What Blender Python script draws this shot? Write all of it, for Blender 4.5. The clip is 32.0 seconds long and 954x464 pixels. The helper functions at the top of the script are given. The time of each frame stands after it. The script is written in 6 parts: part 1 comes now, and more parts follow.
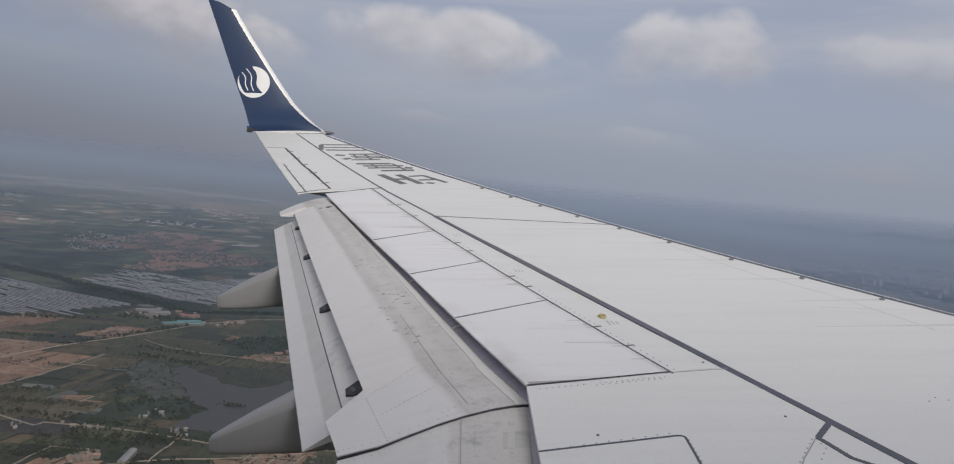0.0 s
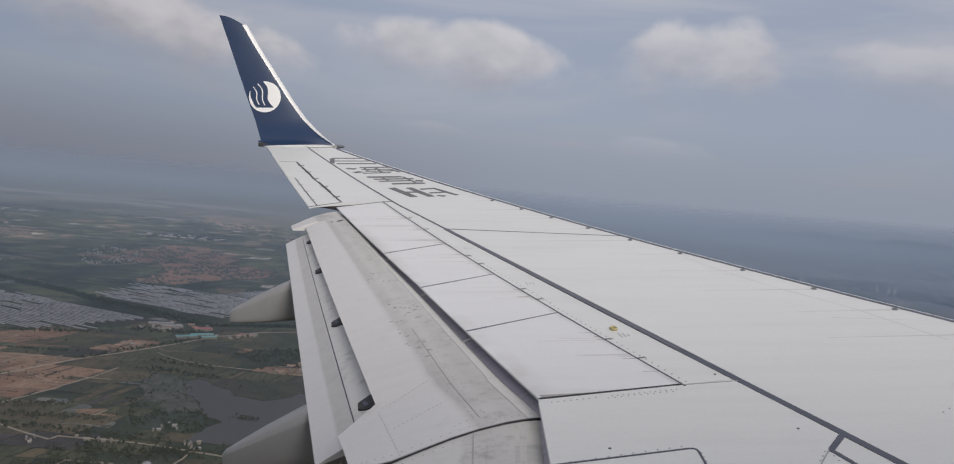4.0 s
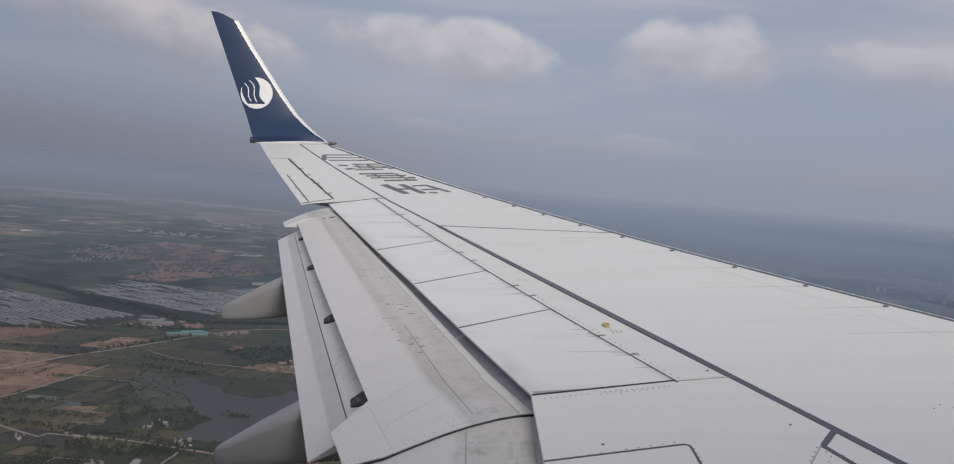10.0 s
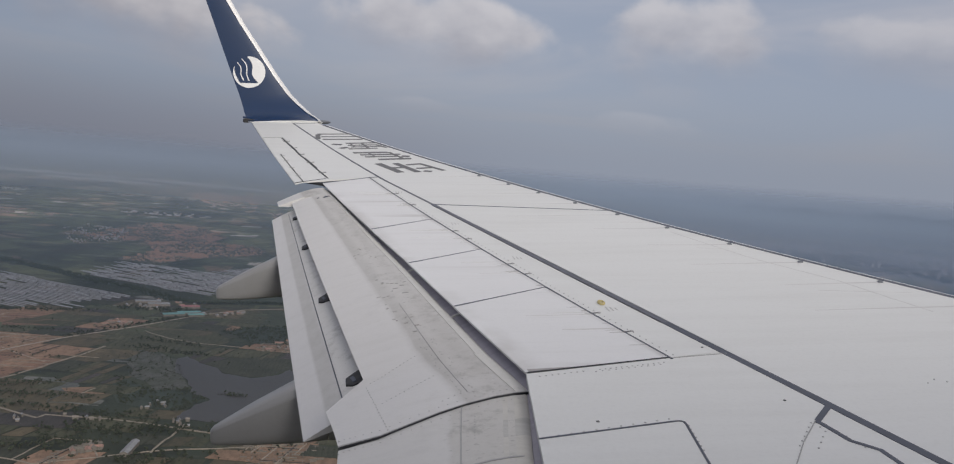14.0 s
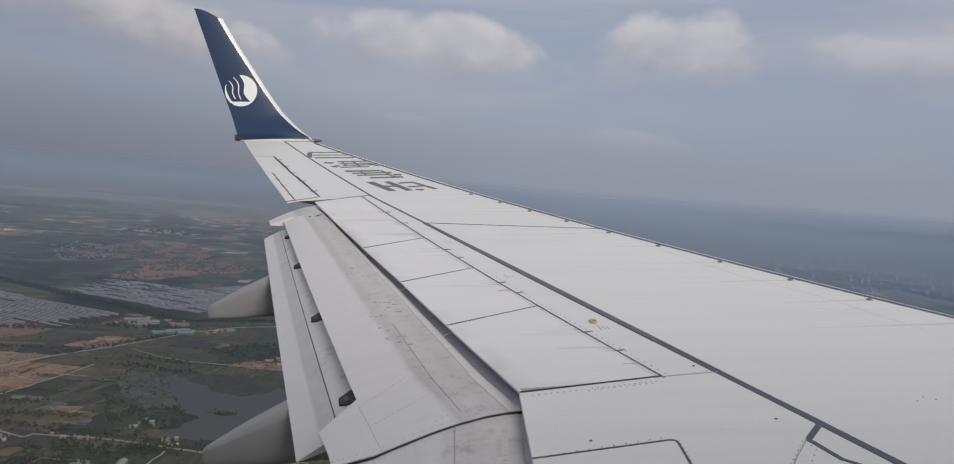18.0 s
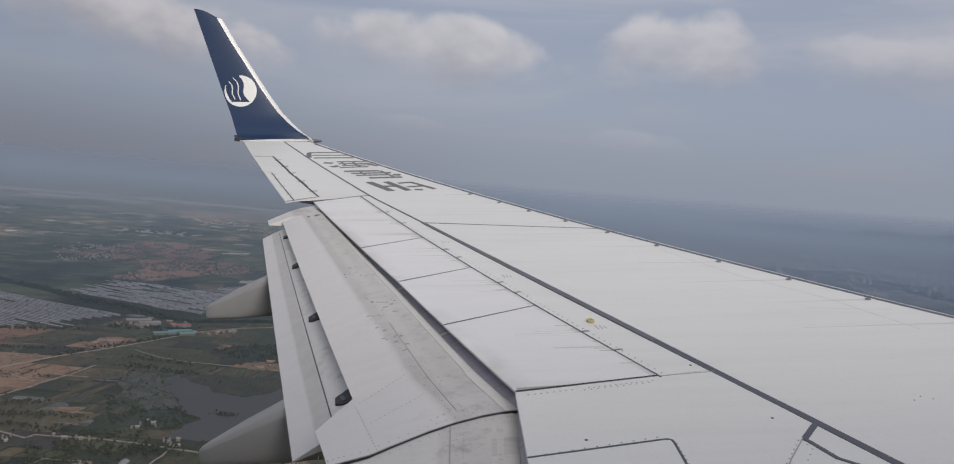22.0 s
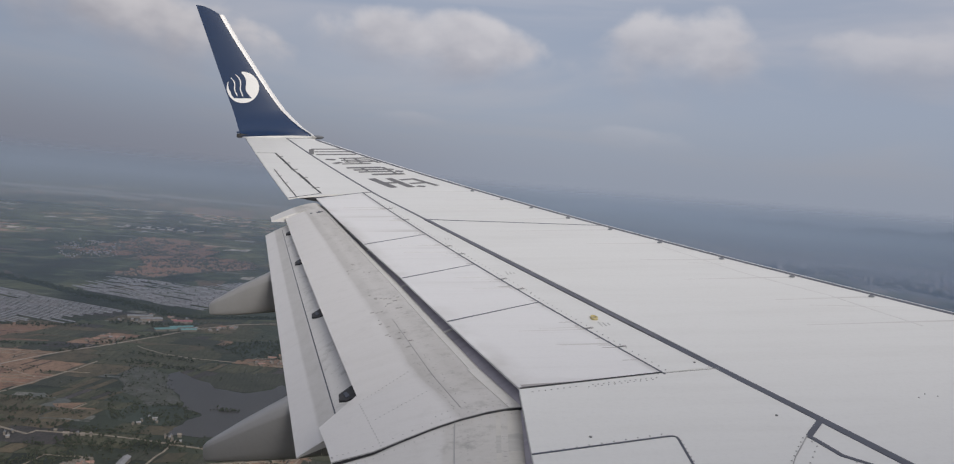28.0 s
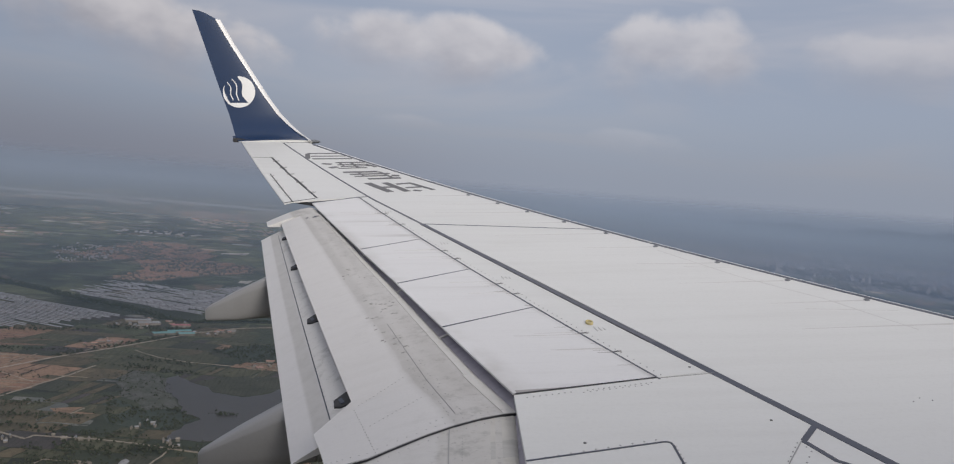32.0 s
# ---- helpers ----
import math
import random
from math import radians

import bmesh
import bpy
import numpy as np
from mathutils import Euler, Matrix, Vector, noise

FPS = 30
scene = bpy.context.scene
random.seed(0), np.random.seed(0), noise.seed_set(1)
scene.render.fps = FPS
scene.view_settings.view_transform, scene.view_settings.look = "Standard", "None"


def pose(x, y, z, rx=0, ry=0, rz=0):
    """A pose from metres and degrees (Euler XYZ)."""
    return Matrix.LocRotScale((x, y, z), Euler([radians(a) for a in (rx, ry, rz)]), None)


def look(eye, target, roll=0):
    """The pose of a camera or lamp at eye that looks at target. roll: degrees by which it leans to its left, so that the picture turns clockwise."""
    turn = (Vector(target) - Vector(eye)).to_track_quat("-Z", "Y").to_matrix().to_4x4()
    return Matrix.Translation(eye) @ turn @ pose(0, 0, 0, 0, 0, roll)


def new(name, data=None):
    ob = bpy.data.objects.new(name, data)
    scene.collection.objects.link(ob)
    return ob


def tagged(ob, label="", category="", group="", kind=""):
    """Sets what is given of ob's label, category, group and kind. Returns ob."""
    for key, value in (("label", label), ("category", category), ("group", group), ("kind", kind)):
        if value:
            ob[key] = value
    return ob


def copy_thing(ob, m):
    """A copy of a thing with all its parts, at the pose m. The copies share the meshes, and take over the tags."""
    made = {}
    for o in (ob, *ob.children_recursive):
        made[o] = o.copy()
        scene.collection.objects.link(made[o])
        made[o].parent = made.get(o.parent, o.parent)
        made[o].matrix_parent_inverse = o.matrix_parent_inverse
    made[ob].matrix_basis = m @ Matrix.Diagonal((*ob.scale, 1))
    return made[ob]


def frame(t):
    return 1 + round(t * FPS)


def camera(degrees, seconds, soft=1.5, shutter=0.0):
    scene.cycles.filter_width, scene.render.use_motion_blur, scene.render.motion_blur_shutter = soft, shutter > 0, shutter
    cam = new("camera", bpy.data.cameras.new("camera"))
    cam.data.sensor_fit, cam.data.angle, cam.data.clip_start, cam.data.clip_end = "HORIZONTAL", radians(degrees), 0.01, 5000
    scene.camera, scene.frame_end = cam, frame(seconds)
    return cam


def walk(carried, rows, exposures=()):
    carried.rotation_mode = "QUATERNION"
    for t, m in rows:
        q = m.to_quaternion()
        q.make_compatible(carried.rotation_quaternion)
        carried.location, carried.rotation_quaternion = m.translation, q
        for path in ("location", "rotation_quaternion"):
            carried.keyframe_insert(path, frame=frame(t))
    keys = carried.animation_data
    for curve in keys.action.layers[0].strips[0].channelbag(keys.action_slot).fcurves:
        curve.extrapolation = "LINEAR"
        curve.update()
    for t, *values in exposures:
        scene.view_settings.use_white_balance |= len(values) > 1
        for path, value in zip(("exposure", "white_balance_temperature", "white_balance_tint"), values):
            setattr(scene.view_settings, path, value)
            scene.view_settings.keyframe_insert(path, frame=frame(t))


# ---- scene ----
# Aircraft axes: x forward, y outboard (port), z up; the world's ground lies at z = 0.
FOV, ALT = 56.54, 420.0
EYE = (-8.314, 1.68, 1.903)
CRAFT = pose(0, 0, ALT, 0.555, -4.886, 0) @ Matrix.Translation([-v for v in EYE])
cam = camera(FOV, 32.0, soft=1.15)
# seconds, place in the aircraft's axes, yaw, pitch, roll
PATH = [
    (0, -8.309, 1.704, 1.89, -7.12, -3.19, 0.96),
    (0.5, -8.322, 1.677, 1.906, -7.28, -3.22, 1.33),
    (1, -8.309, 1.7, 1.894, -7.21, -2.37, 1.85),
    (1.5, -8.306, 1.695, 1.899, -7.17, -1.76, 1.21),
    (2, -8.286, 1.71, 1.888, -6.56, -1.55, 0.74),
    (2.5, -8.298, 1.704, 1.887, -6.15, -1.88, 0.68),
    (3, -8.296, 1.701, 1.898, -6.11, -2.08, 0.26),
    (3.5, -8.307, 1.686, 1.909, -6.27, -2.3, 0.31),
    (5.5, -8.309, 1.68, 1.904, -6.67, -2.72, 0.47),
    (6, -8.311, 1.684, 1.91, -6.62, -2.58, 0.2),
    (6.5, -8.297, 1.7, 1.897, -6.46, -2.55, 0.03),
    (7, -8.293, 1.694, 1.908, -6.31, -2.7, 0.07),
    (7.5, -8.305, 1.675, 1.92, -6.39, -2.85, -0.12),
    (8, -8.304, 1.69, 1.904, -6.61, -2.71, 0.21),
    (8.5, -8.304, 1.695, 1.901, -6.64, -2.81, 0.24),
    (9, -8.314, 1.68, 1.903, -6.75, -2.89, 0.31),
    (9.5, -8.304, 1.691, 1.903, -6.76, -2.9, 0.83),
    (10, -8.316, 1.688, 1.901, -6.93, -2.65, 0.57),
    (10.5, -8.3, 1.684, 1.911, -6.93, -2.49, 0.32),
    (11, -8.308, 1.684, 1.907, -6.92, -2.46, 0.23),
    (11.5, -8.316, 1.678, 1.908, -6.94, -2.58, 0.31),
    (12, -8.309, 1.697, 1.891, -6.87, -2.77, 0.21),
    (12.5, -8.312, 1.69, 1.901, -7, -3.11, 0.33),
    (13, -8.312, 1.695, 1.896, -7.01, -3.34, -0.01),
    (13.5, -8.302, 1.703, 1.901, -7.1, -3.88, 0.15),
    (14, -8.304, 1.707, 1.898, -7.22, -4.03, 0.19),
    (14.5, -8.292, 1.713, 1.903, -7.04, -3.72, 0.42),
    (15, -8.301, 1.707, 1.898, -6.94, -3.32, 0.34),
    (15.5, -8.296, 1.709, 1.901, -7.2, -2.9, 1.34),
    (17.5, -8.319, 1.669, 1.916, -7.69, -2.89, 0.09),
    (18, -8.319, 1.678, 1.918, -7.81, -2.95, 0.11),
    (18.5, -8.312, 1.685, 1.904, -7.78, -2.94, -0.06),
    (19, -8.299, 1.697, 1.9, -7.36, -3.1, -0.5),
    (19.5, -8.305, 1.678, 1.903, -7.44, -3.41, -0.5),
    (20, -8.291, 1.688, 1.904, -7.51, -3.49, -0.92),
    (20.5, -8.294, 1.687, 1.912, -7.73, -3.44, -0.46),
    (21, -8.294, 1.685, 1.906, -7.68, -3.25, -0.43),
    (21.5, -8.302, 1.673, 1.905, -7.66, -3.26, -0.31),
    (22, -8.288, 1.681, 1.908, -7.72, -2.9, 0.09),
    (22.5, -8.254, 1.692, 1.919, -7.23, -2.8, -0.34),
    (23, -8.286, 1.677, 1.91, -7.52, -2.98, 0.03),
    (23.5, -8.28, 1.705, 1.897, -7.34, -3.33, -0.23),
    (24, -8.307, 1.675, 1.916, -7.5, -3.54, 0.28),
    (24.5, -8.294, 1.674, 1.923, -7.82, -3.11, 0.36),
    (25, -8.285, 1.68, 1.916, -7.8, -2.94, 0.1),
    (25.5, -8.289, 1.682, 1.922, -7.7, -3.21, 0.16),
    (27.5, -8.301, 1.681, 1.911, -7.75, -3.32, 0.53),
    (28, -8.304, 1.686, 1.908, -7.64, -3.11, 0.16),
    (28.5, -8.294, 1.688, 1.906, -7.2, -2.98, 0.07),
    (29, -8.299, 1.703, 1.896, -7.23, -3.41, 0.23),
    (29.5, -8.287, 1.707, 1.898, -7.27, -3.76, 0.04),
    (30, -8.313, 1.677, 1.918, -7.61, -3.38, 0.14),
    (30.5, -8.308, 1.685, 1.909, -7.59, -3.09, -0.21),
    (31, -8.31, 1.663, 1.928, -7.36, -3.43, 0.04),
    (31.5, -8.296, 1.67, 1.916, -7.8, -3, 0.24),
    (32, -8.282, 1.688, 1.924, -7.77, -2.93, -0.04),
]
walk(cam, [(t, CRAFT @ pose(x, y, z, 90 + p, 0, w) @ pose(0, 0, 0, 0, 0, r)) for t, x, y, z, w, p, r in PATH],
     [(0, 0.01), (3, 0.01), (7, 0.0), (12, -0.03), (20, -0.02), (25, 0.0), (28, 0.035), (32, 0.035)])

# ---- world, sun, exposure ----
SUN_EL, SUN_ROT = radians(20), radians(164)


def links(tree, *pairs):
    for a, b in pairs:
        tree.links.new(a, b)


class Nodes:
    """Small helper to write node trees."""

    def __init__(self, tree):
        self.tree = tree
        tree.nodes.clear()

    def add(self, kind, **props):
        n = self.tree.nodes.new(kind)
        for k, v in props.items():
            if k == "op":
                n.operation = v
            elif k == "blend":
                n.blend_type = v
            elif k == "dims":
                n.noise_dimensions = v
        return n

    def feed(self, socket, v):
        if isinstance(v, bpy.types.NodeSocket):
            self.tree.links.new(v, socket)
        else:
            socket.default_value = v

    def math(self, op, a, b=0.0, c=0.0, clamp=False):
        n = self.tree.nodes.new("ShaderNodeMath")
        n.operation, n.use_clamp = op, clamp
        for s, v in zip(n.inputs, (a, b, c)):
            self.feed(s, v)
        return n.outputs[0]

    def mix(self, f, a, b, blend="MIX"):
        n = self.tree.nodes.new("ShaderNodeMix")
        n.data_type, n.blend_type = "RGBA", blend
        self.feed(n.inputs[0], f), self.feed(n.inputs[6], a), self.feed(n.inputs[7], b)
        return n.outputs[2]

    def noise(self, vec, scale, detail=4.0, rough=0.55, distort=0.0):
        n = self.tree.nodes.new("ShaderNodeTexNoise")
        self.feed(n.inputs["Vector"], vec)
        n.inputs["Scale"].default_value, n.inputs["Detail"].default_value = scale, detail
        n.inputs["Roughness"].default_value, n.inputs["Distortion"].default_value = rough, distort
        return n.outputs[0]

    def span(self, v, a, b, lo=0.0, hi=1.0):
        n = self.tree.nodes.new("ShaderNodeMapRange")
        n.interpolation_type = "SMOOTHSTEP"
        self.feed(n.inputs[0], v)
        for i, w in zip((1, 2, 3, 4), (a, b, lo, hi)):
            self.feed(n.inputs[i], w)
        return n.outputs[0]

    def scaled(self, vec, s):
        n = self.tree.nodes.new("ShaderNodeMapping")
        self.feed(n.inputs[0], vec)
        n.inputs[3].default_value = s
        return n.outputs[0]

    def split(self, vec):
        n = self.tree.nodes.new("ShaderNodeSeparateXYZ")
        self.feed(n.inputs[0], vec)
        return n.outputs

    def join(self, x, y, z):
        n = self.tree.nodes.new("ShaderNodeCombineXYZ")
        for s, v in zip(n.inputs, (x, y, z)):
            self.feed(s, v)
        return n.outputs[0]


def rgb(r, g, b):
    return (r, g, b, 1.0)


world = bpy.data.worlds.new("sky")
scene.world = world
world.use_nodes = True
N = Nodes(world.node_tree)
way = N.add("ShaderNodeTexCoord").outputs["Generated"]
wx, wy, wz = N.split(way)
sky = N.add("ShaderNodeTexSky")
sky.sky_type, sky.sun_disc, sky.sun_elevation, sky.sun_rotation = "NISHITA", False, SUN_EL, SUN_ROT
sky.altitude, sky.dust_density = 400, 4.0
blue = N.mix(1.0, sky.outputs[0], rgb(0.075, 0.075, 0.075), "MULTIPLY")
# azimuth (right positive) and elevation in degrees, seen from the aircraft's side
az = N.math("MULTIPLY", N.math("ARCTAN2", wx, wy), 57.2958)
el = N.math("MULTIPLY", N.math("ARCSINE", wz), 57.2958)
veil = N.noise(N.join(N.math("MULTIPLY", az, 0.5), N.math("MULTIPLY", el, 2.6), 0.0), 0.075, 4.5, 0.55, 0.6)
overcast = N.mix(N.span(el, 8.0, 62.0), rgb(0.315, 0.350, 0.437), rgb(1.20, 1.15, 1.12))
overcast = N.mix(N.span(veil, 0.38, 0.70), overcast, N.mix(N.span(el, 2.0, 14.0), rgb(0.352, 0.352, 0.402), rgb(0.485, 0.475, 0.515)))
base_sky = N.mix(0.8, blue, overcast)
# cumulus banks: centre azimuth, elevation, half width, half height, density
puff = N.noise(N.join(az, N.math("MULTIPLY", el, 1.35), 0.0), 0.21, 6.0, 0.5, 0.2)
puff2 = N.noise(N.join(N.math("ADD", az, 31.0), N.math("MULTIPLY", el, 1.5), 0.0), 0.34, 3.0, 0.5)
CLOUDS = ((-15.0, 9.0, 10.2, 3.2, 0.95, -0.16), (4.4, 9.2, 8.8, 2.9, 0.74, -0.05), (19.8, 9.8, 6.2, 3.5, 0.66, 0.0), (-29.0, 7.6, 6.0, 2.0, 0.5, 0.0), (34.0, 10.0, 8.0, 2.6, 0.45, 0.0), (48, 10, 7, 2, 0.7, 0.0), (-45, 9, 7, 2, 0.7, 0.0), (3.4, 4.8, 2.8, 0.8, 0.2, 0.0), (17.5, 4.6, 4.4, 1.1, 0.2, -0.05))
for ca, ce, wa, he, strength, slope in CLOUDS:
    dx = N.math("DIVIDE", N.math("SUBTRACT", az, ca), wa)
    dy = N.math("DIVIDE", N.math("SUBTRACT", N.math("SUBTRACT", el, ce), N.math("MULTIPLY", N.math("SUBTRACT", az, ca), slope)), he)
    r2 = N.math("ADD", N.math("MULTIPLY", dx, dx), N.math("MULTIPLY", dy, dy))
    body = N.math("SUBTRACT", N.math("MULTIPLY", N.math("SUBTRACT", puff, 0.5), 2.4), N.math("SUBTRACT", r2, 1.05))
    # crisp above, fading out below
    edge = N.span(dy, -1.0, 0.5, 2.6, 0.66)
    cover = N.math("MULTIPLY", N.span(body, 0.0, edge), strength)
    top = N.span(N.math("ADD", dy, N.math("MULTIPLY", N.math("SUBTRACT", puff2, 0.5), 1.7)), -0.8, 1.0)
    tone = N.mix(top, rgb(0.335, 0.328, 0.362), rgb(0.60, 0.572, 0.575))
    base_sky = N.mix(cover, base_sky, tone)
# haze near and below the horizon
base_sky = N.mix(N.span(el, 7.5, 0.5), base_sky, N.mix(N.span(az, -12.0, 16.0), rgb(0.222, 0.235, 0.279), rgb(0.262, 0.290, 0.348)))
base_sky = N.mix(1.0, base_sky, N.mix(N.span(az, -28.0, 10.0), rgb(0.85, 0.868, 0.908), rgb(1.052, 1.06, 1.082)), "MULTIPLY")
bg = N.add("ShaderNodeBackground")
N.feed(bg.inputs[0], base_sky)
bg.inputs[1].default_value = 1.0
out = N.add("ShaderNodeOutputWorld")
links(world.node_tree, (bg.outputs[0], out.inputs[0]))

sun = new("sun", bpy.data.lights.new("sun", "SUN"))
sun.data.energy, sun.data.angle, sun.data.color = 2.0, radians(18), (1.0, 0.945, 0.87)
sun.matrix_world = look((0, 0, ALT + 50), Vector((0, 0, ALT + 50)) - Vector((math.sin(SUN_ROT) * math.cos(SUN_EL), math.cos(SUN_ROT) * math.cos(SUN_EL), math.sin(SUN_EL))))
scene.view_settings.exposure = 0.0

# ---- materials ----


def material(name):
    m = bpy.data.materials.new(name)
    m.use_nodes = True
    return m, Nodes(m.node_tree)


def finish(m, n, colour, rough=0.5, metal=0.0, bump=None, depth=0.002, coat=0.0):
    b = n.add("ShaderNodeBsdfPrincipled")
    n.feed(b.inputs["Base Color"], colour), n.feed(b.inputs["Roughness"], rough), n.feed(b.inputs["Metallic"], metal)
    b.inputs["Coat Weight"].default_value = coat
    if bump is not None:
        k = n.add("ShaderNodeBump")
        n.feed(k.inputs["Height"], bump)
        k.inputs["Distance"].default_value = depth
        n.tree.links.new(k.outputs[0], b.inputs["Normal"])
    o = n.add("ShaderNodeOutputMaterial")
    n.tree.links.new(b.outputs[0], o.inputs[0])
    return m


def coords(n, which="Object"):
    return n.add("ShaderNodeTexCoord").outputs[which]


def paint(name, colour, dirt, amount=0.5, rough=0.38, spread=1.0, spots=0.0):
    """Aircraft paint: streaks of grime drawn out along the airflow, with fine mottling."""
    m, n = material(name)
    p = coords(n)
    streak = n.noise(n.scaled(p, (0.55, 5.0, 1.0)), 2.1 * spread, 6.0, 0.62, 0.3)
    broad = n.noise(n.scaled(p, (1.0, 1.0, 1.0)), 0.7 * spread, 4.0, 0.55)
    fine = n.noise(p, 38.0, 3.0, 0.6)
    f = n.math("MULTIPLY", n.span(n.math("ADD", n.math("MULTIPLY", streak, 0.6), n.math("MULTIPLY", broad, 0.4)), 0.42, 0.72), amount)
    c = n.mix(f, rgb(*colour), rgb(*dirt))
    c = n.mix(n.math("MULTIPLY", n.span(fine, 0.45, 0.75), 0.10), c, rgb(*[v * 0.6 for v in colour]))
    if spots:
        blot = n.noise(p, 9.0, 5.0, 0.7)
        c = n.mix(n.math("MULTIPLY", n.span(blot, 0.56, 0.72), spots), c, rgb(*[v * 0.75 for v in dirt]))
    r = n.math("ADD", rough, n.math("MULTIPLY", broad, 0.16))
    return finish(m, n, c, r, 0.0, n.math("ADD", fine, n.math("MULTIPLY", broad, 4.0)), 0.0006)


WHITE = paint("white_wing_paint", (0.648, 0.651, 0.642), (0.51, 0.505, 0.49), 0.34, 0.34, 0.6)


def spoiler_paint(name, colour, dirt):
    """White panel paint with grime drawn out behind the hinge line and rubbed along the trailing edge."""
    m, n = material(name)
    p = coords(n)
    x, y, _ = n.split(p)
    behind = n.math("SUBTRACT", n.math("SUBTRACT", -4.6724, n.math("MULTIPLY", y, 0.28)), x)
    ahead = n.math("ADD", n.math("ADD", x, 5.8186), n.math("MULTIPLY", y, 0.24))
    streak = n.noise(n.scaled(p, (0.5, 3.6, 1.0)), 2.0, 7.0, 0.68, 0.5)
    smear = n.noise(n.scaled(p, (0.22, 2.4, 1.0)), 2.0, 4.0, 0.55, 0.4)
    broad = n.noise(p, 1.1, 4.0, 0.6)
    fine = n.noise(p, 42.0, 3.0, 0.6)
    c = n.mix(n.math("MULTIPLY", n.span(streak, 0.42, 0.76), 0.22), rgb(*colour), rgb(*dirt))
    c = n.mix(n.math("MULTIPLY", n.span(behind, 1.0, 0.0, 0.0, 0.62), n.span(smear, 0.54, 0.74)), c, rgb(0.37, 0.35, 0.335))
    c = n.mix(n.math("MULTIPLY", n.span(behind, 0.07, 0.0), n.span(broad, 0.35, 0.65, 0.15, 0.6)), c, rgb(0.30, 0.285, 0.28))
    c = n.mix(n.math("MULTIPLY", n.span(ahead, 0.16, 0.0, 0.0, 0.5), n.span(broad, 0.42, 0.66)), c, rgb(0.40, 0.38, 0.365))
    c = n.mix(n.math("MULTIPLY", n.span(fine, 0.45, 0.75), 0.08), c, rgb(*[v * 0.6 for v in colour]))
    return finish(m, n, c, n.math("ADD", 0.36, n.math("MULTIPLY", broad, 0.16)), 0.0, n.math("ADD", fine, n.math("MULTIPLY", broad, 5.0)), 0.0006)


SPOILER = spoiler_paint("spoiler_paint", (0.668, 0.666, 0.674), (0.50, 0.49, 0.485))
WORN = paint("worn_flap_grey", (0.47, 0.465, 0.45), (0.36, 0.35, 0.335), 0.7, 0.55, 1.8, 0.5)
PALE = paint("pale_primer_grey", (0.53, 0.515, 0.485), (0.41, 0.40, 0.375), 0.5, 0.5, 1.6, 0.2)
DULL = paint("dull_grey_metal", (0.34, 0.34, 0.34), (0.25, 0.25, 0.25), 0.4, 0.45)
FAIRING = paint("fairing_grey_paint", (0.245, 0.245, 0.25), (0.19, 0.187, 0.184), 0.45, 0.28)
RAIL = paint("pale_rail", (0.585, 0.575, 0.56), (0.45, 0.44, 0.425), 0.4, 0.4, 2.0)
SEALANT = paint("dark_sealant", (0.055, 0.064, 0.094), (0.05, 0.052, 0.06), 0.6, 0.45, 3.0, 0.5)
STRIPE = paint("grey_sealant_stripe", (0.092, 0.097, 0.126), (0.055, 0.057, 0.07), 0.7, 0.45, 4.0, 0.5)
GAP = paint("dark_gap", (0.05, 0.052, 0.06), (0.03, 0.03, 0.03), 0.5, 0.7)
COVE = paint("cove_grey", (0.36, 0.345, 0.395), (0.22, 0.21, 0.245), 0.6, 0.6, 2.0)
NAVY = paint("navy_blue_paint", (0.008, 0.028, 0.082), (0.014, 0.032, 0.074), 0.4, 0.28)
METAL = finish(*(lambda m, n: (m, n, rgb(0.80, 0.80, 0.81), n.span(n.noise(n.scaled(coords(n), (1, 1, 6)), 6.0), 0.3, 0.7, 0.34, 0.46), 0.0))(*material("polished_leading_edge")))
EDGE = finish(*(lambda m, n: (m, n, rgb(0.68, 0.675, 0.675), n.span(n.noise(n.scaled(coords(n), (1, 1, 6)), 6.0), 0.3, 0.7, 0.34, 0.46), 0.25))(*material("pale_winglet_edge")))
HULL = paint("hull_slate_paint", (0.13, 0.14, 0.16), (0.10, 0.10, 0.11), 0.3, 0.35)
STAIN = paint("oily_streak", (0.55, 0.54, 0.54), (0.44, 0.43, 0.425), 0.5, 0.5, 3.0)
GRIME = paint("dark_hinge_grime", (0.33, 0.315, 0.31), (0.22, 0.21, 0.21), 0.6, 0.6, 4.0, 0.3)
MARK = paint("charcoal_marking", (0.10, 0.10, 0.105), (0.2, 0.2, 0.2), 0.4, 0.45, 2.0)
STENCIL = paint("faded_stencil", (0.47, 0.465, 0.465), (0.5, 0.5, 0.5), 0.5, 0.45, 3.0)
YELLOW = paint("yellow_fitting", (0.50, 0.42, 0.20), (0.3, 0.25, 0.14), 0.6, 0.45, 6.0)
BLACK = paint("black_rubber", (0.018, 0.018, 0.022), (0.05, 0.05, 0.05), 0.4, 0.55)


